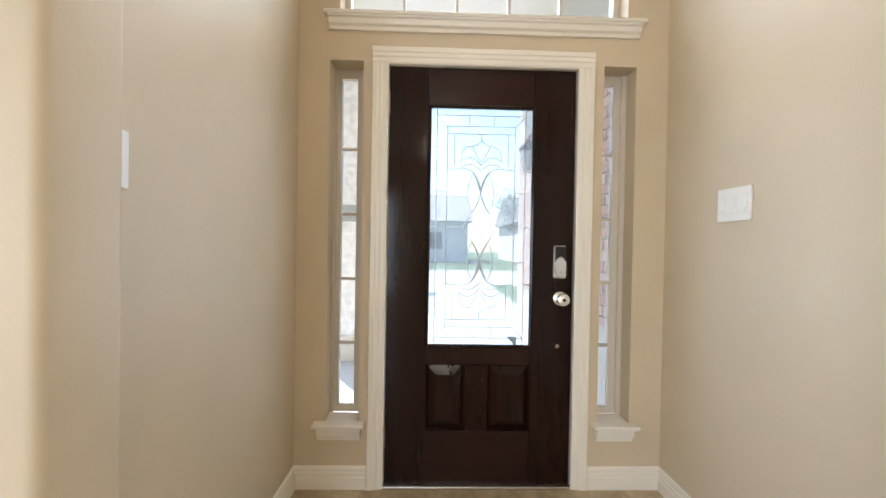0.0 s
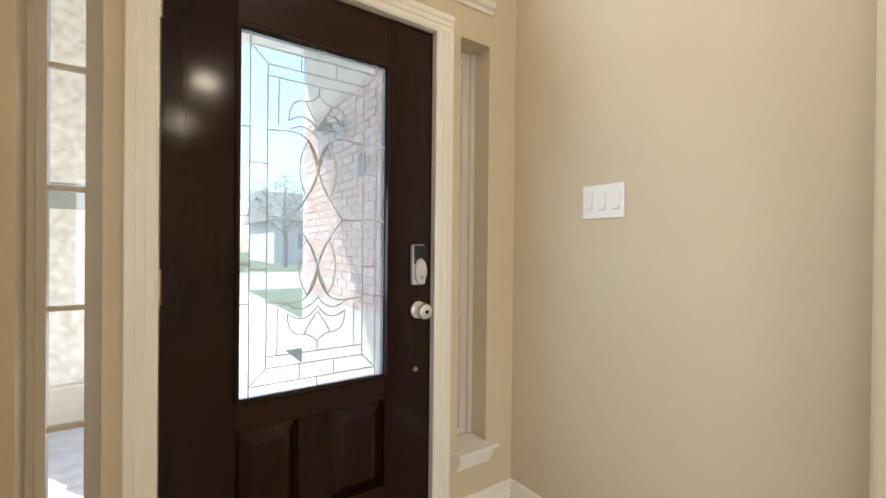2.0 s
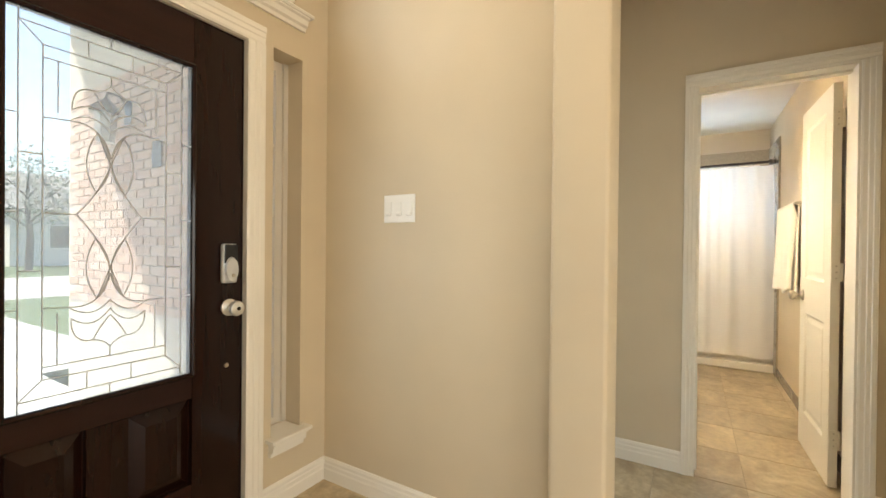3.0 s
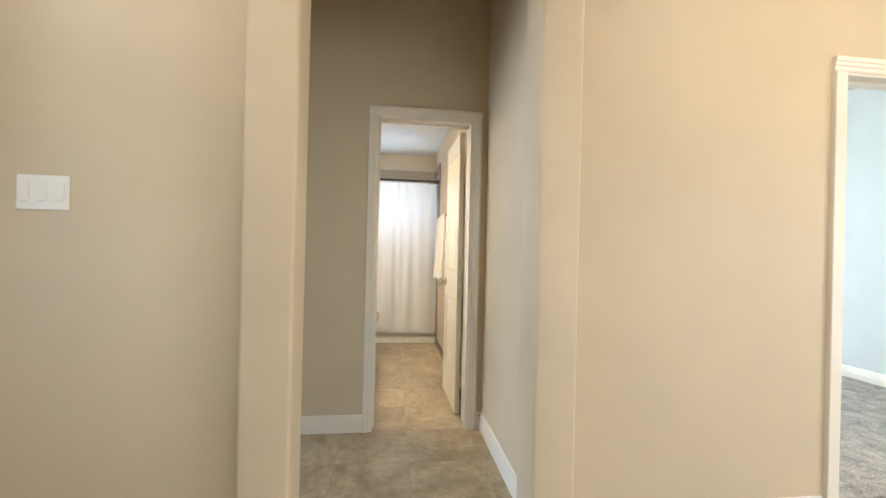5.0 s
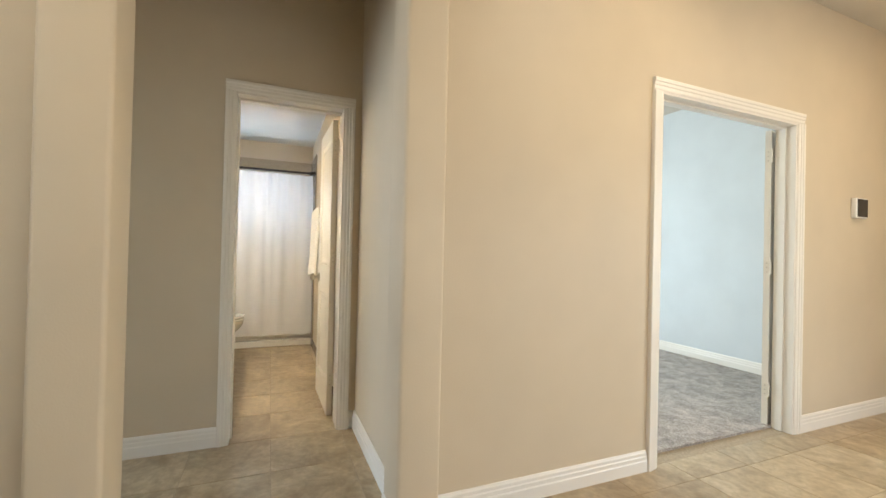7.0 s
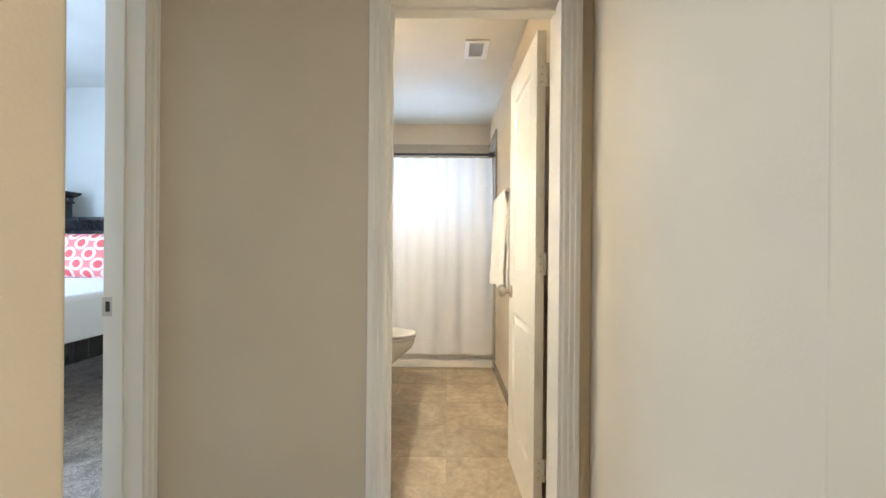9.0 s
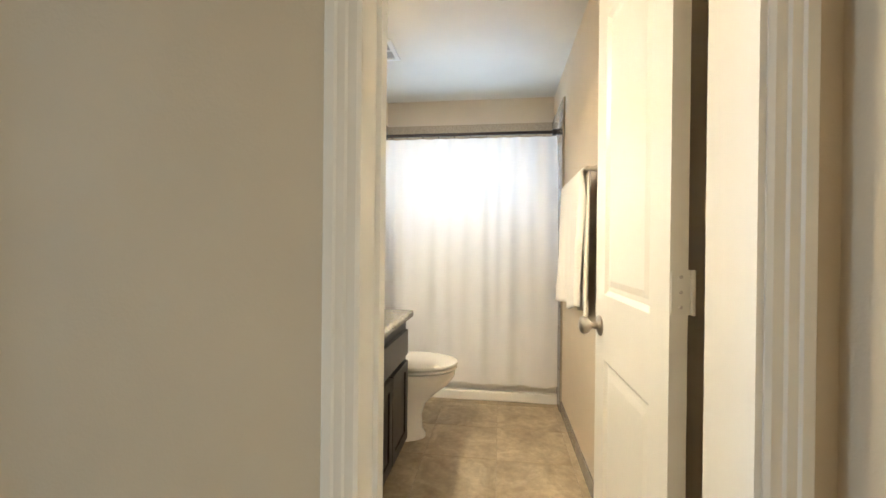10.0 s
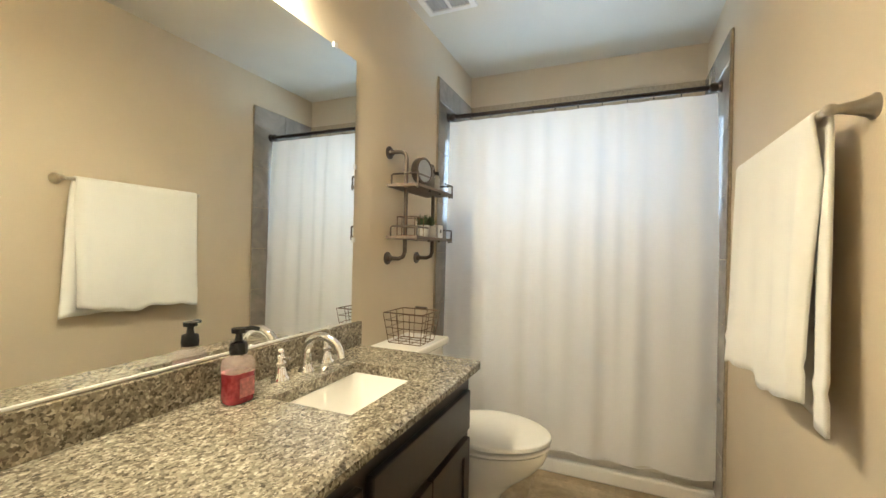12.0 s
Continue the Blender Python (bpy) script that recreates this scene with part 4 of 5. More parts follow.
for mz in (1.25, 1.55):
    part("clip", boxed(3.974, 3.990, 1.288, 1.2993, mz - 0.010, mz + 0.010, bevel=0.003), plain("clear_clip", (0.75, 0.73, 0.68), 0.15), mr, "small clear mirror clip")

vl = thing("vanity_light", (3.2, 1.28, 2.16), "nickel three-light vanity bar with glowing glass shades", "wall lamp")
part("back_plate", boxed(2.82, 3.58, 1.272, 1.2995, 2.16, 2.25, bevel=0.006), NICKEL, vl)
for cx in (2.95, 3.2, 3.45):
    bm = bmesh.new()
    tube(bm, [(cx, 1.275, 2.21), (cx, 1.24, 2.23), (cx, 1.20, 2.225), (cx, 1.19, 2.185)], 0.008, 10)
    part("arm", bm, NICKEL, vl, "", True)
    bm = lathe(bmesh.new(), [(0.025, 0.0), (0.05, -0.03), (0.062, -0.075), (0.065, -0.08), (0.06, -0.075), (0.046, -0.03), (0.022, -0.003)], Matrix.Translation((cx, 1.19, 2.19)), 24)
    part("shade", bm, SHADE_GLOW, vl, "glowing frosted glass shade", True)

# ---- bathroom: toilet, shelf, basket ----
tl = thing("toilet", (4.27, 0.9, 0), "white ceramic toilet with a closed lid", "toilet")
TX = 4.265


def oval(bm, cx, yf, yb, w, z, seg=28, sq=1.0):
    """An egg outline: narrow in front (yf), broad at the back (yb)."""
    out = []
    for k in range(seg):
        t = 2 * math.pi * k / seg
        s, c = math.sin(t), math.cos(t)
        y = (yf + yb) / 2 + (yb - yf) / 2 * s
        wide = w * (1 - 0.10 * max(0, -s)) * (abs(c) ** sq if c else 0)
        out.append(bm.verts.new((cx + math.copysign(wide, c), y, z)))
    return out


bm = bmesh.new()
loft(bm, [oval(bm, TX, a, b, w, z, 48) for a, b, w, z in ((0.72, 1.10, 0.112, 0.0), (0.72, 1.10, 0.112, 0.02), (0.74, 1.09, 0.098, 0.05), (0.745, 1.08, 0.096, 0.14), (0.72, 1.08, 0.104, 0.21), (0.66, 1.07, 0.130, 0.27), (0.59, 1.06, 0.160, 0.325), (0.552, 1.05, 0.176, 0.37), (0.542, 1.04, 0.182, 0.395), (0.542, 1.04, 0.182, 0.419), (0.56, 1.03, 0.165, 0.421))])
part("bowl", bm, CERAMIC, tl, "", True)
bm = bmesh.new()
loft(bm, [oval(bm, TX, a, b, w, z, 48) for a, b, w, z in ((0.575, 0.97, 0.150, 0.4205), (0.573, 0.97, 0.152, 0.4265), (0.536, 0.99, 0.183, 0.427), (0.530, 0.99, 0.188, 0.432), (0.532, 0.99, 0.187, 0.440), (0.540, 0.985, 0.180, 0.4435))])
part("seat", bm, CERAMIC, tl, "", True)
bm = bmesh.new()
loft(bm, [oval(bm, TX, a, b, w, z, 48) for a, b, w, z in ((0.578, 0.97, 0.148, 0.443), (0.576, 0.97, 0.149, 0.451), (0.536, 0.985, 0.186, 0.4515), (0.526, 0.985, 0.193, 0.456), (0.526, 0.985, 0.193, 0.4675), (0.5285, 0.984, 0.1905, 0.4705), (0.533, 0.982, 0.1865, 0.4715), (0.56, 0.97, 0.16, 0.473), (0.62, 0.94, 0.10, 0.4735))])
part("lid", bm, CERAMIC, tl, "", True)
bm = boxed(TX - 0.185, TX + 0.185, 1.075, 1.285, 0.375, 0.755, bevel=0.02, seg=3)
part("tank", bm, CERAMIC, tl, "", True)
part("tank_lid", boxed(TX - 0.20, TX + 0.20, 1.055, 1.292, 0.755, 0.790, bevel=0.009, seg=3), CERAMIC, tl)
bm = bmesh.new()
tube(bm, [(TX - 0.13, 1.073, 0.69), (TX - 0.13, 1.05, 0.69), (TX - 0.07, 1.047, 0.685)], 0.007, 10)
part("flush_lever", bm, CHROME, tl, "chrome flush lever", True)

bk = thing("wire_basket", (4.265, 1.165, 0.79), "empty bronze wire basket standing on the toilet tank", "basket")
b0x, b1x, b0y, b1y, bz = 4.20, 4.345, 1.085, 1.245, 0.7935


def bring(z, o):
    return [(b0x - o, b0y - o, z), (b1x + o, b0y - o, z), (b1x + o, b1y + o, z), (b0x - o, b1y + o, z)]


bm = bmesh.new()
for k in range(5):
    tube(bm, bring(bz + 0.034 * k, 0.004 * k), 0.0017 if k < 4 else 0.0028, 6, True)
for k in range(4):
    f = k / 3
    x, y = b0x + (b1x - b0x) * f, b0y + (b1y - b0y) * f
    for a, b in (((x, b0y, bz), (x + 0.02 * (2 * f - 1), b0y - 0.02, bz + 0.136)), ((x, b1y, bz), (x + 0.02 * (2 * f - 1), b1y + 0.02, bz + 0.136)), ((b0x, y, bz), (b0x - 0.02, y + 0.02 * (2 * f - 1), bz + 0.136)), ((b1x, y, bz), (b1x + 0.02, y + 0.02 * (2 * f - 1), bz + 0.136)), ((x, b0y, bz), (x, b1y, bz)), ((b0x, y, bz), (b1x, y, bz))):
        tube(bm, (a, b), 0.0016, 6)
part("wire_frame", bm, WIRE, bk, "", True)
bm = bmesh.new()
tube(bm, [(b1x + 0.022, b0y + 0.05, bz + 0.140), (b1x + 0.022, b1y - 0.05, bz + 0.140)], 0.007, 10)
part("handle", bm, PIPE, bk, "dark wrapped basket handle", True)

ps = thing("pipe_shelf", (4.41, 1.29, 1.17), "two-tier industrial pipe wall shelf with wooden boards", "wall shelf")
S0, S1, SF, SB = 4.205, 4.625, 1.115, 1.275
for z in (1.262, 1.500):
    part("board", boxed(S0, S1, SF, SB, z, z + 0.014, bevel=0.002), SHELF_W, ps, "worn brown wooden board")
    for x, x2 in ((S0 + 0.006, S0 + 0.12), (S1 - 0.006, S1 - 0.10)):
        bm = tube(bmesh.new(), [(x, SF + 0.004, z - 0.008), (x, SF + 0.004, z + 0.052), (x, SF + 0.012, z + 0.058), (x, SB - 0.03, z + 0.058), (x, SB - 0.022, z + 0.052), (x, SB - 0.022, z + 0.014)], 0.0042, 8)
        tube(bm, [(x, SF + 0.004, z + 0.056), (x2, SF + 0.004, z + 0.056)], 0.0042, 8)
        part("guard_rail", bm, PIPE, ps, "dark metal guard rail", True)
    for x in (S0 + 0.02, S0 + 0.15, S1 - 0.15, S1 - 0.02):
        bm = lathe(bmesh.new(), [(0, 0), (0.006, 0), (0.006, -0.008), (0, -0.010)], Matrix.Translation((x, SF + 0.012, z)), 10)
        part("bolt", bm, PIPE, ps)
for x in (4.262, 4.565):
    bm = bmesh.new()
    yp = 1.205
    tube(bm, [(x, 1.295, 1.172), (x, yp + 0.03, 1.172), (x, yp + 0.009, 1.181), (x, yp, 1.202), (x, yp, 1.64), (x, yp + 0.009, 1.661), (x, yp + 0.03, 1.670), (x, 1.295, 1.670)], 0.0095, 12)
    part("pipe", bm, PIPE, ps, "dark iron pipe", True)
    for z in (1.172, 1.670):
        bm = lathe(bmesh.new(), [(0, 0), (0.030, 0), (0.030, 0.006), (0.016, 0.008), (0.014, 0.022), (0, 0.022)], Matrix.Translation((x, 1.2995, z)) @ pose(0, 0, 0, 90), 24)
        part("flange", bm, PIPE, ps, "round iron wall flange", True)

ck = thing("table_clock", (4.33, 1.17, 1.514), "small round dark metal clock on the shelf", "clock")
bm = lathe(bmesh.new(), [(0, 0), (0.058, 0), (0.064, 0.010), (0.064, 0.038), (0.056, 0.042), (0.055, 0.036), (0, 0.036)], Matrix.Translation((4.345, 1.185, 1.590)) @ pose(0, 0, 0, 90, 0, 0) @ pose(0, 0, 0, 0, -10, 0), 28)
part("case", bm, PIPE, ck, "", True)
bm = lathe(bmesh.new(), [(0, 0.0362), (0.052, 0.0362), (0.052, 0.038), (0, 0.038)], Matrix.Translation((4.345, 1.185, 1.590)) @ pose(0, 0, 0, 90, 0, 0) @ pose(0, 0, 0, 0, -10, 0), 28)
part("dial", bm, plain("clock_dial", (0.42, 0.43, 0.44), 0.25), ck, "pale clock dial", True)
bm = boxed(4.31, 4.38, 1.155, 1.215, 1.5142, 1.530, bevel=0.004)
tube(bm, [(4.322, 1.18, 1.525), (4.345, 1.18, 1.655), (4.368, 1.18, 1.525)], 0.004, 8)
part("stand", bm, PIPE, ck)


def jar(name, x, y, z, r, h, mat, lid, lid_mat, label):
    e = thing(name, (x, y, z), label, "jar")
    bm = lathe(bmesh.new(), [(0, 0), (r * 0.9, 0), (r, 0.004), (r, h * 0.78), (r * 0.75, h * 0.9), (r * 0.7, h), (0, h)], Matrix.Translation((x, y, z)), 22)
    part("body", bm, mat, e, "", True)
    if lid:
        bm = lathe(bmesh.new(), [(0, 0), (r * 0.8, 0), (r * 0.8, lid), (0, lid)], Matrix.Translation((x, y, z + h)), 22)
        part("lid", bm, lid_mat, e, "", True)
    return e


GREYGLASS = plain("smoked_glass", (0.22, 0.20, 0.17), 0.12)
PALEGLASS = plain("pale_glass", (0.50, 0.47, 0.40), 0.12)
jar("glass_jar", 4.455, 1.185, 1.514, 0.034, 0.105, GREYGLASS, 0.012, PIPE, "smoked glass jar with a dark metal lid")
jar("glass_jar", 4.535, 1.185, 1.514, 0.030, 0.088, PALEGLASS, 0.018, BLACK, "pale glass bottle with a black cap")
LEAFS = plain("succulent_leaf", (0.055, 0.085, 0.03), 0.6, 0, 0.3, 40)
for k, px in enumerate((4.395, 4.475)):
    pl = thing("potted_plant", (px, 1.18, 1.276), "small green plant in a clear glass pot", "plant", "plants on the shelf")
    bm = lathe(bmesh.new(), [(0, 0), (0.027, 0), (0.032, 0.01), (0.034, 0.06), (0.031, 0.06), (0.028, 0.012), (0, 0.010)], Matrix.Translation((px, 1.18, 1.276)), 20)
    part("pot", bm, PALEGLASS, pl, "", True)
    bm = bmesh.new()
    rnd = random.Random(5 + k)
    for _ in range(60):
        a, u = rnd.uniform(0, 6.283), rnd.uniform(0.01, 0.042)
        base = Vector((px + 0.4 * u * math.cos(a), 1.18 + 0.4 * u * math.sin(a), 1.33))
        tip = Vector((px + u * math.cos(a), 1.18 + u * math.sin(a), 1.345 + rnd.uniform(0, 0.05)))
        side = Vector((-math.sin(a), math.cos(a), 0.3)) * rnd.uniform(0.004, 0.008)
        mid = (base + tip) / 2 + Vector((0, 0, 0.006))
        bm.faces.new([bm.verts.new(v) for v in (base, mid + side, tip, mid - side)])
    part("leaves", bm, LEAFS, pl)
wj = thing("wire_rack", (4.27, 1.18, 1.276), "small bronze wire rack on the shelf", "rack")
bm = bmesh.new()
for z in (1.279, 1.32, 1.365):
    tube(bm, [(4.23, 1.14, z), (4.32, 1.14, z), (4.32, 1.23, z), (4.23, 1.23, z)], 0.0022, 6, True)
for x, y in ((4.23, 1.14), (4.275, 1.14), (4.32, 1.14), (4.32, 1.185), (4.32, 1.23), (4.275, 1.23), (4.23, 1.23), (4.23, 1.185)):
    tube(bm, [(x, y, 1.277), (x, y, 1.367)], 0.0022, 6)
part("wire_frame", bm, WIRE, wj, "", True)
bx = thing("gift_box", (4.555, 1.18, 1.276), "small white box with a dark mark", "box")
part("box", boxed(4.528, 4.588, 1.155, 1.205, 1.2763, 1.345, bevel=0.002), WHITE_P, bx)
part("mark", boxed(4.550, 4.566, 1.1535, 1.1552, 1.305, 1.322), plain("mark_grey", (0.15, 0.15, 0.14), 0.6), bx)

# ---- bathroom: tub, curtain, towel ----
tb = thing("bathtub", (5.15, 0.55, 0), "white alcove bathtub behind the shower curtain", "bathtub")
bm = bmesh.new()
box(bm, 4.955, 5.03, -0.158, 1.29, 0.0, 0.42, bevel=0.015, seg=3)
box(bm, 5.30, 5.388, -0.158, 1.29, 0.0, 0.42, bevel=0.015, seg=3)
box(bm, 5.01, 5.33, -0.158, -0.06, 0.0, 0.42, bevel=0.015, seg=3)
box(bm, 5.01, 5.33, 1.19, 1.29, 0.0, 0.42, bevel=0.015, seg=3)
box(bm, 5.0, 5.34, -0.15, 1.28, 0.0, 0.10)
part("shell", bm, CERAMIC, tb)
part("skirt", boxed(4.912, 4.957, -0.158, 1.29, 0.0, 0.075, bevel=0.012, seg=3), CERAMIC, tb)
part("apron_panel", boxed(4.940, 4.957, -0.08, 1.21, 0.10, 0.34, bevel=0.008, seg=3), CERAMIC, tb)
for name, d in (("wall_surround_south", (4.78, 5.39, -0.1675, -0.158, 0, 2.245)), ("wall_surround_north", (4.80, 5.39, 1.29, 1.2995, 0, 2.245))):
    structure(name, boxed(*d, bevel=0.003), GROUT, "brown tiled tub surround")
structure("wall_surround_east", wall_bm("x", 5.39, 5.3995, -0.1675, 1.2995, 0, 2.245, [(-0.08, 1.22, 1.40, 2.09)]), GROUT, "brown tiled tub surround")
bw = tagged(thing("window_4", (5.46, 0.565, 1.40), "frosted bathroom window above the tub", "window"), kind="structure")
bm = bmesh.new()
for d in ((-0.08, -0.04, 1.40, 2.09), (1.18, 1.22, 1.40, 2.09), (-0.04, 1.18, 1.40, 1.44), (-0.04, 1.18, 2.05, 2.09)):
    box(bm, 5.47, 5.515, d[0], d[1], d[2], d[3])
part("window_frame", bm, WHITE_P, bw)
structure("backdrop", boxed(5.80, 5.82, -0.5, 1.6, 1.0, 2.7), SKY_GLOW, "bright pale sky beyond the bathroom window")

rod = thing("curtain_rod", (4.938, 0.56, 2.04), "dark bronze shower curtain rod with round ends", "curtain rod")
bm = bmesh.new()
tube(bm, [(4.938, -0.15, 2.037), (4.938, 1.28, 2.037)], 0.0125, 16)
part("rod", bm, BRONZE, rod, "", True)
for y, s in ((-0.158, -90), (1.29, 90)):
    bm = lathe(bmesh.new(), [(0, 0), (0.028, 0), (0.028, 0.012), (0.020, 0.022), (0.024, 0.03), (0.024, 0.05), (0.017, 0.058), (0, 0.058)], Matrix.Translation((4.938, y, 2.037)) @ pose(0, 0, 0, s), 20)
    part("end_cap", bm, BRONZE, rod, "", True)
rnd = random.Random(3)
ys = [-0.105 + 1.36 * k / 11 for k in range(12)]
sc = thing("shower_curtain", (4.938, 0.56, 0.14), "white cloth shower curtain hanging closed in soft folds", "shower curtain")
bm = bmesh.new()
NU, NV = 240, 40
grid = []
for j in range(NV + 1):
    v = j / NV
    row = []
    for i in range(NU + 1):
        u = i / NU
        y = -0.135 + 1.405 * u
        ph = 11 * 2 * math.pi * u + 2.2 * noise.noise((u * 5.0, 0.3, 0.7))
        sag = 0.010 * (0.5 - 0.5 * math.cos(ph)) * (v ** 6)
        fold = 0.011 * math.cos(ph) * (0.35 + 0.65 * v) + 0.016 * (1 - v) * math.sin(ph * 0.57 + 1.3 + 0.6 * v) + 0.010 * noise.noise((u * 9.0, v * 1.2, 3.1)) * (1.3 - v)
        lean = -0.040 * (1 - v) ** 0.8
        z = 0.140 + 1.867 * v - sag + (0.010 * noise.noise((u * 7, 0, 9)) if j == 0 else 0)
        row.append(bm.verts.new((4.926 + lean + fold, y + 0.012 * noise.noise((v * 3.0, u * 2, 1.0)) + (0.04 * (v - 1) * max(0, 0.12 - u) / 0.12 if u < 0.12 else 0), z)))
    grid.append(row)
for j in range(NV):
    for i in range(NU):
        bm.faces.new((grid[j][i], grid[j][i + 1], grid[j + 1][i + 1], grid[j + 1][i]))
part("cloth", bm, CURTAIN, sc, "", True)
hem = bmesh.new()
hp = [(4.926 - 0.040 + 0.011 * math.cos(11 * 2 * math.pi * u) * 0.35 + 0.016 * math.sin(11 * 2 * math.pi * u * 0.57 + 1.3) + 0.013 * noise.noise((u * 9.0, 0, 3.1)), -0.135 + 1.405 * u, 0.143) for u in (k / 160 for k in range(161))]
tube(hem, hp, 0.0035, 6)
part("hem", hem, CURTAIN, sc, "", True)
for y in ys:
    bm = bmesh.new()
    tube(bm, [(4.938 + 0.018 * math.cos(t), y, 2.029 + 0.022 * math.sin(t)) for t in (2 * math.pi * k / 16 for k in range(16))], 0.0018, 6, True)
    part("ring", bm, BRONZE, sc, "dark metal curtain ring", True)

br = thing("towel_bar", (3.98, -0.11, 1.52), "brushed nickel towel bar on the bathroom wall", "towel bar")
bm = bmesh.new()
tube(bm, [(3.645, -0.098, 1.518), (4.315, -0.098, 1.518)], 0.008, 12)
part("bar", bm, NICKEL, br, "", True)
for x in (3.645, 4.315):
    bm = lathe(bmesh.new(), [(0, 0), (0.026, 0), (0.026, 0.004), (0.0215, 0.010), (0.0155, 0.028), (0.0115, 0.046), (0.0095, 0.058), (0.0115, 0.064), (0.0125, 0.070), (0.0105, 0.078), (0.006, 0.083), (0, 0.084)], Matrix.Translation((x, -0.168, 1.518)) @ pose(0, 0, 0, -90), 22)
    part("bracket", bm, NICKEL, br, "", True)
tw = thing("bath_towel", (3.98, -0.1, 0.85), "white cotton towel hanging over the towel bar", "towel")


def towel(x0, x1, zf, zb):
    bm = bmesh.new()
    NX, NZ = 96, 64
    rows = []
    for j in range(NZ + 1):
        v = j / NZ
        row = []
        for i in range(NX + 1):
            u = i / NX
            back = v < 0.47
            d = (0.47 - v) / 0.47 if back else max(0.0, (v - 0.53) / 0.47)
            wob = noise.noise((u * 3.4, d * 1.3, 7.0))
            near, edge = max(0.0, 1 - 2.0 * u), max(0.0, 1 - u / 0.07)
            x = x0 + (x1 - x0) * u + 0.006 * wob
            hem = 0.004 if 0.85 < d < 0.885 else 0.0
            wave = 0.010 * math.sin(u * 11.0 + 0.4) + 0.006 * math.sin(u * 23 + 1.0)
            if back:  # the under layer hangs lower and shows past the near edge
                z = 1.516 - (1.516 - zb + 0.030 * near - wave) * d
                y = -0.116 - 0.008 * d + 0.034 * d * near * math.sin(min(1.0, u * 5 + 0.25) * math.pi) + 0.006 * wob * d + hem
                x -= 0.050 * d ** 0.6 * max(0.0, 1 - 1.6 * u)
            elif v > 0.53:
                z = 1.516 - (1.516 - zf - 0.022 * near - wave) * d
                y = -0.085 + d * (0.020 + 0.014 * math.sin(u * 8.5 + 0.9) + 0.014 * wob + 0.004 * math.sin(u * 26 + 2.0 * d)) + hem
                y -= 0.030 * edge * edge * min(1.0, 5 * d)
                x += 0.018 * edge * edge * d
            else:
                a = math.pi * (v - 0.47) / 0.06
                z = 1.516 + 0.013 * math.sin(a)
                y = -0.1005 - 0.0155 * math.cos(a)
            row.append(bm.verts.new((x, y, z)))
        rows.append(row)
    for j in range(NZ):
        for i in range(NX):
            bm.faces.new((rows[j][i], rows[j][i + 1], rows[j + 1][i + 1], rows[j + 1][i]))
    bmesh.ops.recalc_face_normals(bm, faces=bm.faces)
    return bm


cloth = part("cloth", towel(3.69, 4.30, 0.868, 0.875), TOWEL, tw, "", True)
thick = cloth.modifiers.new("thickness", "SOLIDIFY")
thick.thickness, thick.offset = 0.009, 0.0

# ---- bedroom: bed ----
bed = thing("bed", (4.3, 3.1, 0), "black wooden bed with turned-cap posts and white bedding", "bed")


def post(x, y, top):
    bm = bmesh.new()
    box(bm, x - 0.085, x + 0.085, y - 0.085, y + 0.085, 0.012, top - 0.12, bevel=0.008)
    box(bm, x - 0.098, x + 0.098, y - 0.098, y + 0.098, top - 0.12, top - 0.095, bevel=0.006)
    vs = [[bm.verts.new((x + sx * w, y + sy * w, z)) for sx, sy in ((-1, -1), (1, -1), (1, 1), (-1, 1))] for w, z in ((0.085, top - 0.095), (0.09, top - 0.06), (0.125, top - 0.03), (0.135, top - 0.02), (0.135, top))]
    loft(bm, vs)
    part("post", bm, BLACK_W, bed)


BX0, BX1, BY0, BY1 = 3.05, 5.30, 2.64, 4.38
post(5.30, 4.38, 1.70), post(5.30, 2.62, 1.70)
bm = bmesh.new()
box(bm, 5.27, 5.33, 2.70, 4.30, 0.30, 1.30)
for k in range(4):
    box(bm, 5.255, 5.27, 2.70, 4.30, 0.92 + 0.10 * k, 1.0 + 0.10 * k, bevel=0.01)
sweep(bm, [(0, 1.30), (0.05, 1.30), (0.08, 1.36), (0.10, 1.40), (0.10, 1.43), (0, 1.43)], (5.30, 2.70, 0), (5.30, 4.30, 0), (-1, 0, 0))
part("headboard", bm, BLACK_W, bed)
part("side_rail", boxed(BX0, 5.27, BY0 - 0.03, BY0 + 0.02, 0.40, 0.54, bevel=0.006), BLACK_W, bed)
part("side_rail", boxed(BX0, 5.27, BY1 - 0.02, BY1 + 0.03, 0.40, 0.54, bevel=0.006), BLACK_W, bed)
part("foot_rail", boxed(BX0 - 0.05, BX0, BY0 - 0.03, BY1 + 0.03, 0.40, 0.54, bevel=0.006), BLACK_W, bed)
for x, y in ((BX0 - 0.02, BY0 + 0.02), (BX0 - 0.02, BY1 - 0.02)):
    part("leg", boxed(x - 0.03, x + 0.05, y - 0.05, y + 0.05, 0.012, 0.40, bevel=0.006), BLACK_W, bed)
part("mattress", boxed(BX0 + 0.01, 5.26, BY0 + 0.02, BY1 - 0.02, 0.60, 0.80, bevel=0.05, seg=4), SHEET, bed, "", True)
part("bedspread", boxed(BX0 - 0.015, 5.0, BY0 - 0.035, BY1 + 0.035, 0.515, 0.825, bevel=0.045, seg=4), SHEET, bed, "white bedspread", True)


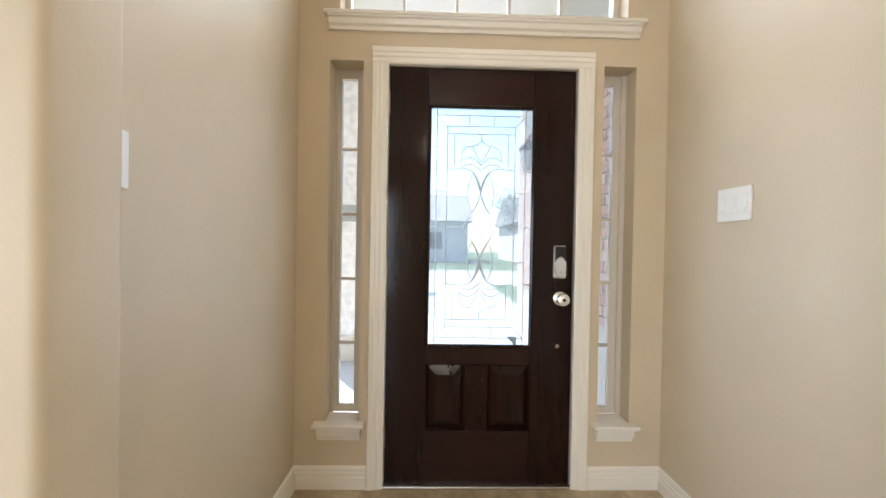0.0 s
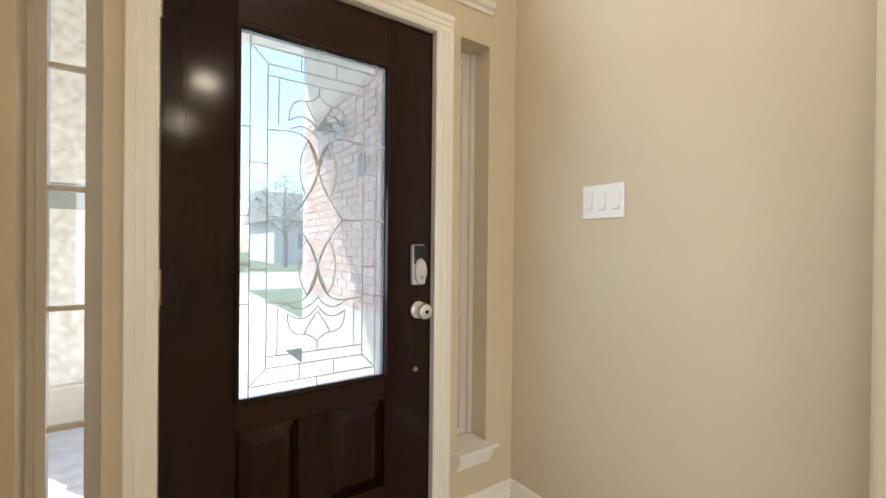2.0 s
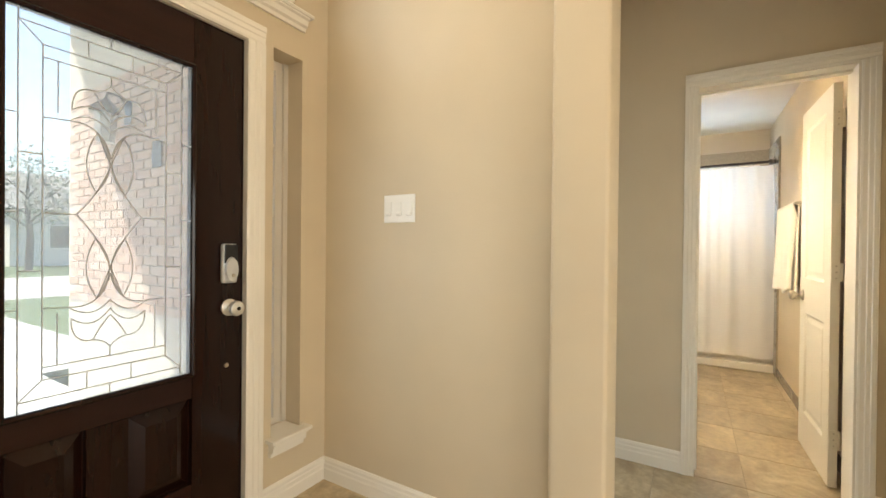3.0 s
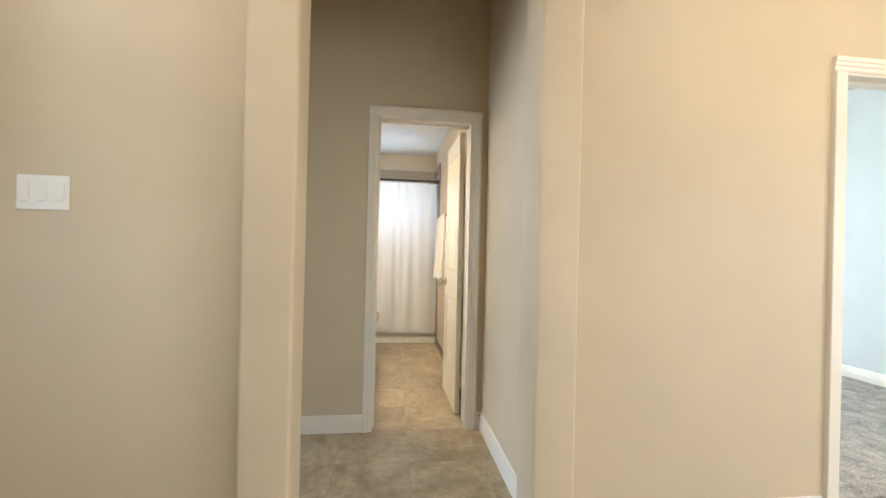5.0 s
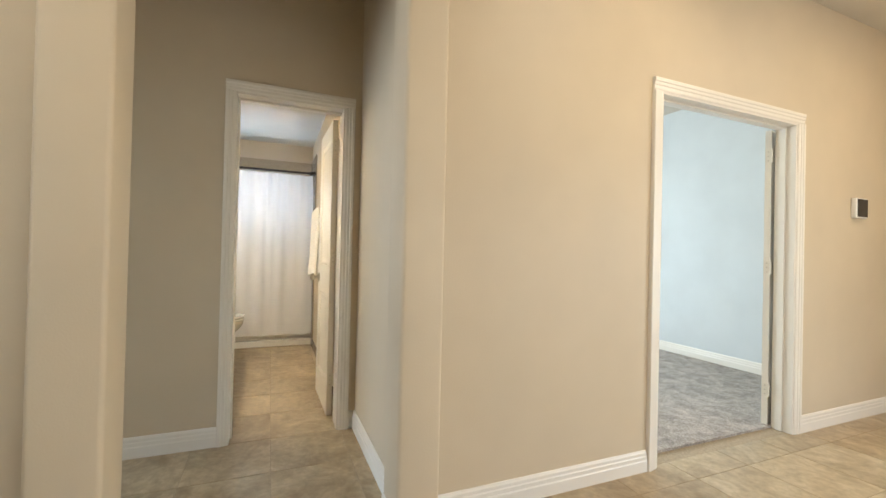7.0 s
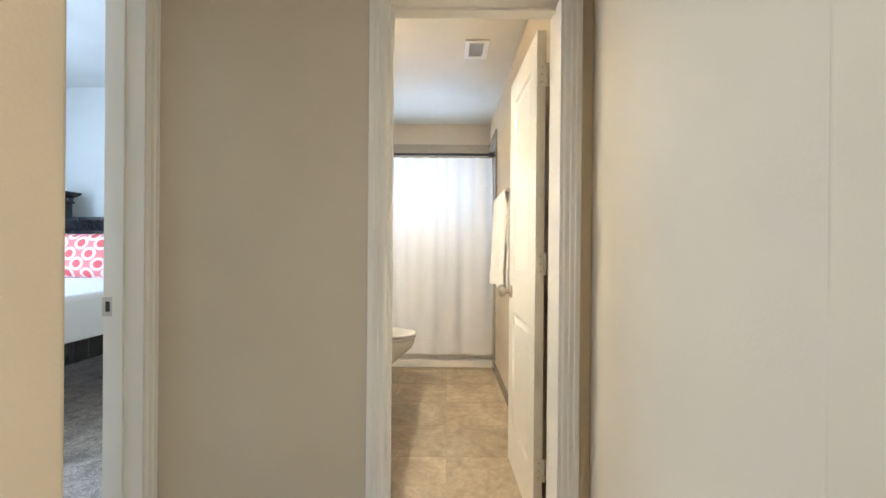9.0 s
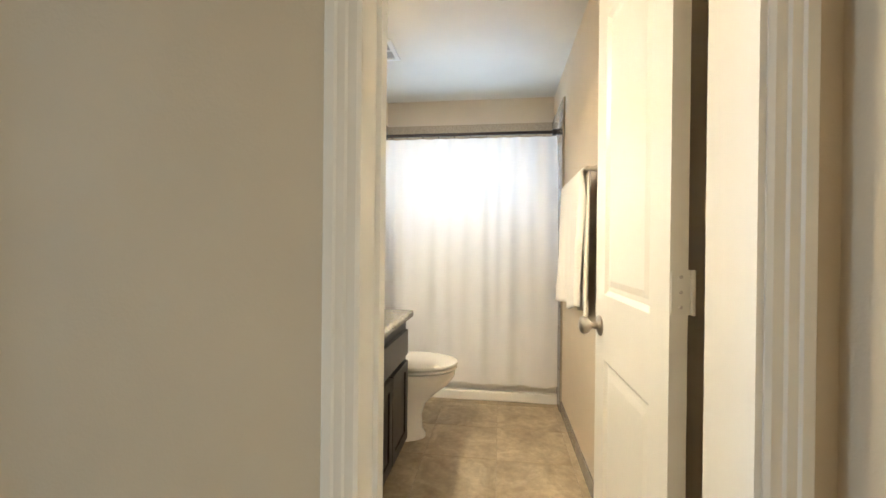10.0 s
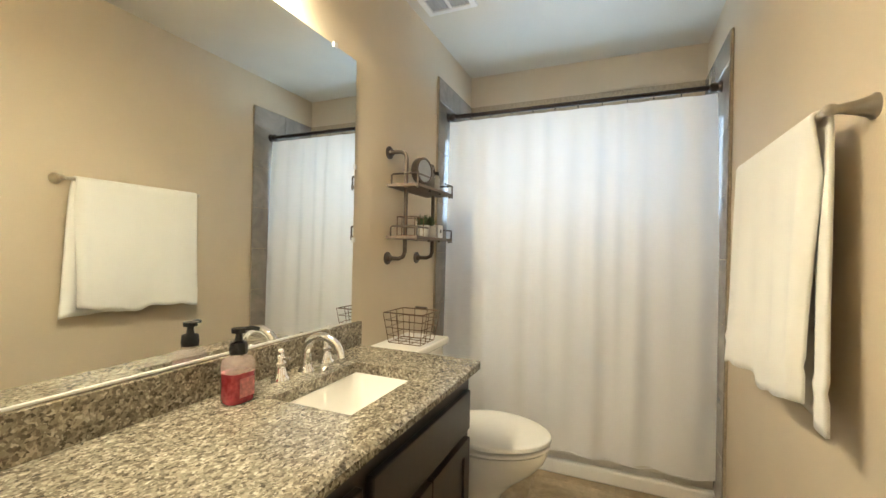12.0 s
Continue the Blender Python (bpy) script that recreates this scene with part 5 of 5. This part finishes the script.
def ring_print(name, turn):
    """Coral cloth with a diagonal lattice of pale rings, laid in the plane that turn (degrees) brings level."""
    m, n, l, b = material(name, 0.9)
    c, mp = n.new("ShaderNodeTexCoord"), n.new("ShaderNodeMapping")
    mp.inputs["Rotation"].default_value = [radians(a) for a in turn]
    mp2 = n.new("ShaderNodeMapping")
    mp2.inputs["Rotation"].default_value = (0, 0, radians(45))
    l.new(c.outputs["Object"], mp.inputs["Vector"])
    l.new(mp.outputs[0], mp2.inputs["Vector"])
    vo = n.new("ShaderNodeTexVoronoi")
    vo.voronoi_dimensions = "2D"
    vo.inputs["Scale"].default_value, vo.inputs["Randomness"].default_value = 7.4, 0.10
    l.new(mp2.outputs[0], vo.inputs["Vector"])
    k = ramp(n, l, vo.outputs["Distance"], [(0.0, (0.70, 0.13, 0.14)), (0.26, (0.70, 0.13, 0.14)), (0.30, (0.88, 0.70, 0.67)), (0.44, (0.88, 0.70, 0.67)), (0.50, (0.76, 0.24, 0.24))])
    l.new(k, b.inputs["Base Color"])
    bump(n, l, b, noise_tex(n, l, c.outputs["Object"], 400, 2), 0.2)
    return m


RINGS = ring_print("coral_pillow_cloth", (0, 90, 0))
THROW = ring_print("coral_throw_cloth", (45, 0, 0))


def pillow(m, w, h, d, label):
    """A stuffed cushion round its own centre, w by h, d thick."""
    e = thing("pillow", m.translation, label, "pillow", "pillows on the bed")
    bm = bmesh.new()
    n = 16
    for side in (1, -1):
        vs = [[bm.verts.new(m @ Vector((w * (i / n - 0.5) * (1 - 0.06 * (1 - abs(2 * j / n - 1) ** 2)), side * d / 2 * ((1 - (2 * i / n - 1) ** 4) * (1 - (2 * j / n - 1) ** 4)) ** 0.6, h * (j / n - 0.5) * (1 - 0.06 * (1 - abs(2 * i / n - 1) ** 2))))) for i in range(n + 1)] for j in range(n + 1)]
        for j in range(n):
            for i in range(n):
                bm.faces.new((vs[j][i], vs[j][i + 1], vs[j + 1][i + 1], vs[j + 1][i]))
    bmesh.ops.remove_doubles(bm, verts=bm.verts, dist=1e-5)
    part("cover", bm, RINGS, e, "", True)


pillow(pose(5.00, 3.93, 1.04, 15, 0, 90), 0.84, 0.46, 0.16, "coral pillow with a pale ring pattern")
pillow(pose(5.00, 3.06, 1.04, 15, 0, 90), 0.84, 0.46, 0.16, "coral pillow with a pale ring pattern")
bt = thing("bed_throw", (3.3, 2.9, 0.83), "coral throw with pale rings draped over the bed", "blanket")
bm = bmesh.new()
prof = [(3.9, 0.836), (3.4, 0.838), (2.9, 0.836), (2.66, 0.834), (2.61, 0.822), (2.588, 0.79), (2.578, 0.70), (2.57, 0.56)]
rows = [[bm.verts.new((x + 0.012 * math.sin(3 * y + k), y - 0.012 * math.sin(14 * x + k) * (k > 4), z + 0.012 * noise.noise((x * 3, k * 0.5, 2)) - (0.03 * (x - 3.3) if k > 6 else 0))) for x in (2.96 + 0.46 * i / 16 for i in range(17))] for k, (y, z) in enumerate(prof)]
for ra, rb in zip(rows, rows[1:]):
    for i in range(16):
        bm.faces.new((ra[i], ra[i + 1], rb[i + 1], rb[i]))
bmesh.ops.recalc_face_normals(bm, faces=bm.faces)
bmesh.ops.solidify(bm, geom=bm.faces[:], thickness=-0.010)
part("cloth", bm, THROW, bt, "", True)

# ---- outside: porch, brick, garden ----
structure("ground", boxed(-60, 60, 6.2, 80, -0.32, -0.16), LAWN, "green front lawn")
structure("pavement_porch", boxed(-1.6, 1.34, WF + 0.168, 6.2, -0.30, -0.10, bevel=0.01), CONCRETE, "pale concrete porch slab")
structure("pavement_drive", boxed(-4.5, 2.2, 6.2, 14, -0.18, -0.150), CONCRETE, "pale concrete driveway")
structure("road", boxed(-60, 60, 14, 22, -0.17, -0.153), plain("pale_road", (0.40, 0.39, 0.37), 0.9, 0, 0.15, 6), "pale concrete street")
# assumed roof, added to block direct sun through the door glass
structure("ceiling_porch", boxed(-1.6, 1.5, WF + 0.17, 5.4, 3.25, 3.37), TRIM, "white porch ceiling, added to keep the sun off the door")
structure("wall_porch_east", boxed(1.312, 1.369, WF + 0.171, 5.2, -0.16, 3.25), MORTAR, "brick porch wall")
structure("wall_porch_gable", boxed(-3.7, 1.5, WF + 0.10, WF + 0.17, H, 3.4), MORTAR, "brick gable above the front door")
pc = thing("porch_column", (-0.78, 4.85, -0.1), "pale brick porch column with a square base", "column")
part("shaft", boxed(-1.0, -0.36, 4.65, 5.05, -0.10, 3.25, bevel=0.01), plain("pale_brick", (0.78, 0.77, 0.75), 0.85, 0, 0.2, 18), pc)
part("base", boxed(-1.04, -0.32, 4.61, 5.09, -0.10, 0.18, bevel=0.012), plain("cast_stone", (0.60, 0.57, 0.52), 0.8, 0, 0.08), pc)
part("band", boxed(-1.02, -0.34, 4.63, 5.07, 1.42, 1.60, bevel=0.01), plain("cast_stone_grey", (0.34, 0.36, 0.35), 0.8, 0, 0.08), pc, "grey cast stone band")

lt = thing("wall_lantern", (1.30, 4.06, 2.15), "black metal porch lantern with glass sides", "wall lamp")
part("back_plate", boxed(1.288, 1.3005, 4.01, 4.11, 2.05, 2.22, bevel=0.006), BLACK, lt)
bm = bmesh.new()
tube(bm, [(1.29, 4.06, 2.18), (1.24, 4.06, 2.24), (1.17, 4.06, 2.24), (1.16, 4.06, 2.20)], 0.010, 10)
part("arm", bm, BLACK, lt, "", True)
bm = lathe(bmesh.new(), [(0, 0.12), (0.02, 0.10), (0.09, 0.03), (0.10, 0.0), (0, 0.0)], Matrix.Translation((1.16, 4.06, 2.09)), 8)
part("cap", bm, BLACK, lt)
bm = lathe(bmesh.new(), [(0, 0), (0.055, 0), (0.075, 0.20), (0, 0.20)], Matrix.Translation((1.16, 4.06, 1.888)), 8)
part("globe", bm, plain("lantern_glass", (0.55, 0.58, 0.60), 0.1), lt, "seeded glass globe")
pq = thing("house_sign", (1.30, 3.63, 1.79), "small dark sign on the porch brick", "sign")
part("panel", boxed(1.288, 1.3005, 3.58, 3.70, 1.70, 1.88, bevel=0.004), BLACK, pq)


def tree(x, y, h, seed, label):
    e = thing("tree", (x, y, -0.16), label, "tree", "garden trees")
    rnd = random.Random(seed)
    bm = bmesh.new()
    tips = []
    tube(bm, [(x, y, -0.2), (x + 0.05, y, h * 0.25), (x - 0.05, y + 0.05, h * 0.5), (x, y, h * 0.8)], 0.1, 8, False, [0.16, 0.13, 0.09, 0.03])
    for k in range(9):
        a, z0 = k * 2.4 + rnd.uniform(0, 0.6), h * rnd.uniform(0.28, 0.6)
        r = h * rnd.uniform(0.18, 0.32)
        tip = Vector((x + r * math.cos(a), y + r * math.sin(a), z0 + h * rnd.uniform(0.12, 0.3)))
        tube(bm, [(x, y, z0), ((x + tip.x) / 2, (y + tip.y) / 2, z0 + 0.1 * h), tip], 0.03, 6, False, [0.05, 0.035, 0.012])
        tips.append(tip)
    part("trunk", bm, BARK, e, "", True)
    verts, faces = [], []
    for tip in (*tips, Vector((x, y, h * 0.85)), Vector((x, y, h * 0.7))):
        for _ in range(260):
            c = tip + Vector((rnd.gauss(0, 1), rnd.gauss(0, 1), rnd.gauss(0, 0.8))) * h * 0.085
            u = Vector((rnd.gauss(0, 1), rnd.gauss(0, 1), rnd.gauss(0, 1))).normalized() * rnd.uniform(0.05, 0.11)
            w = u.orthogonal().normalized() * u.length * 0.5
            k = len(verts)
            verts += [c - u, c + w, c + u, c - w]
            faces.append((k, k + 1, k + 2, k + 3))
    me = bpy.data.meshes.new("crown")
    me.from_pydata(verts, [], faces)
    me.materials.append(LEAF)
    ob = new("crown", me)
    ob.parent, ob.matrix_parent_inverse = e, e.matrix_basis.inverted()


tree(-1.3, 12.5, 2.2, 1, "small green shrub tree by the driveway")
tree(-7.5, 27, 6.5, 2, "green leafy street tree")
tree(6.5, 27, 6.0, 4, "green leafy street tree")


def house(x0, x1, y0, y1, label):
    e = thing("house", ((x0 + x1) / 2, y0, -0.16), label, "house")
    part("wall", boxed(x0, x1, y0, y1, -0.16, 3.0), plain("far_siding", (0.70, 0.67, 0.62), 0.9, 0, 0.2, 5), e)
    bm = bmesh.new()
    m = (y0 + y1) / 2
    sweep(bm, [(-0.5, 3.0), (y1 - y0 + 0.5, 3.0), ((y1 - y0) / 2, 5.6)], (x0 - 0.4, y0, 0), (x1 + 0.4, y0, 0), (0, 1, 0))
    part("roof", bm, plain("shingles", (0.38, 0.36, 0.34), 0.9, 0, 0.25, 8), e)
    for k in range(3):
        wx = x0 + (x1 - x0) * (k + 0.5) / 3
        w = part("window", boxed(wx - 0.6, wx + 0.6, y0 - 0.05, y0, 0.8, 2.2), WHITE_P, e)
        part("pane", boxed(wx - 0.54, wx + 0.54, y0 - 0.06, y0 - 0.051, 0.86, 2.14), plain("far_glass", (0.05, 0.06, 0.07), 0.1), w)


house(-12, 3, 32, 42, "pale house across the street")
house(7, 20, 32, 42, "pale house across the street")

# ---- pieces: tiles and bricks ----
def tile_mesh(w, d, t, b=0.004):
    bm = boxed(0, w, 0, d, -t, 0)
    top = [e for e in bm.edges if all(abs(v.co.z) < 1e-6 for v in e.verts)]
    bmesh.ops.bevel(bm, geom=top, offset=b, segments=1, affect="EDGES")
    me = bpy.data.meshes.new("tile")
    bm.to_mesh(me)
    bm.free()
    return me


PITCH, GAP = 0.405, 0.0032
OX, OY = 2.02 - PITCH * 9, 0.285 - PITCH * 11
floor_ob = bpy.data.objects["floor"]
cache = {}


def lay(area, parent, ground):
    """Floor tiles of one grid, cut to the area (x0, x1, y0, y1)."""
    ax0, ax1, ay0, ay1 = area
    for i in range(-14, 24):
        for j in range(-2, 18):
            x0, x1 = max(OX + i * PITCH + GAP / 2, ax0), min(OX + (i + 1) * PITCH - GAP / 2, ax1)
            y0, y1 = max(OY + j * PITCH + GAP / 2, ay0), min(OY + (j + 1) * PITCH - GAP / 2, ay1)
            if x1 - x0 < 0.02 or y1 - y0 < 0.02:
                continue
            key = (round(x1 - x0, 3), round(y1 - y0, 3))
            if key not in cache:
                cache[key] = tile_mesh(*key, 0.0075, 0.0012)
                cache[key].materials.append(TILE)
            ob = new("tile", cache[key])
            ob.parent, ob.matrix_parent_inverse = parent, parent.matrix_basis.inverted()
            ob.matrix_basis = Matrix.Translation((x0, y0, ground))


lay((-0.39, 1.39, -4.19, 2.125), floor_ob, 0.0)
lay((1.395, 2.42, -0.22, 1.32), floor_ob, 0.0)
lay((2.425, 4.95, -0.165, 1.295), floor_ob, 0.0)
lay((-2.4, -0.395, -3.9, 1.2), floor_ob, 0.0)


def wall_tiles(parent, axis, fixed, face, a0, a1, z0, z1, hole=None):
    w, h = 0.30, 0.30
    na, nz = math.ceil((a1 - a0) / w), math.ceil((z1 - z0) / h)
    for i in range(na):
        for k in range(nz):
            p0, p1 = a0 + i * w, min(a0 + (i + 1) * w, a1) - 0.003
            q0, q1 = z0 + k * h, min(z0 + (k + 1) * h, z1) - 0.003
            if p1 - p0 < 0.02 or q1 - q0 < 0.02 or (hole and p0 < hole[1] and p1 > hole[0] and q0 < hole[3] and q1 > hole[2]):
                continue
            me = bpy.data.meshes.new("tile")
            lo, hi = sorted((fixed, fixed + face * 0.006))
            bm = boxed(p0, p1, lo, hi, q0, q1, bevel=0.0015, seg=1) if axis == "y" else boxed(lo, hi, p0, p1, q0, q1, bevel=0.0015, seg=1)
            bm.to_mesh(me)
            bm.free()
            me.materials.append(SURR)
            ob = new("tile", me)
            ob.parent, ob.matrix_parent_inverse = parent, parent.matrix_basis.inverted()


wall_tiles(bpy.data.objects["wall_surround_south"], "y", -0.158, 1, 4.782, 5.38, 0.0, 2.243)
wall_tiles(bpy.data.objects["wall_surround_north"], "y", 1.29, -1, 4.802, 5.38, 0.0, 2.243)
wall_tiles(bpy.data.objects["wall_surround_east"], "x", 5.39, -1, -0.15, 1.28, 0.45, 2.243, (-0.08, 1.22, 1.40, 2.09))


def brick_wall(parent, x, face, y0, y1, z0, z1):
    bw_, bh = 0.203, 0.067
    full = bpy.data.meshes.new("brick")
    bm = boxed(min(0, face * 0.012), max(0, face * 0.012), 0.004, bw_ - 0.006, 0.005, bh - 0.005, bevel=0.003, seg=1)
    bm.to_mesh(full)
    bm.free()
    full.materials.append(BRICK)
    row, z = 0, z0
    while z + bh <= z1:
        y = y0 + (bw_ / 2 if row % 2 else 0)
        while y + bw_ <= y1 + 0.01:
            ob = new("brick", full)
            ob.parent, ob.matrix_parent_inverse = parent, parent.matrix_basis.inverted()
            ob.matrix_basis = Matrix.Translation((x, y, z))
            y += bw_
        z += bh
        row += 1


brick_wall(bpy.data.objects["wall_porch_east"], 1.312, -1, 2.32, 5.19, 0.70, 2.45)
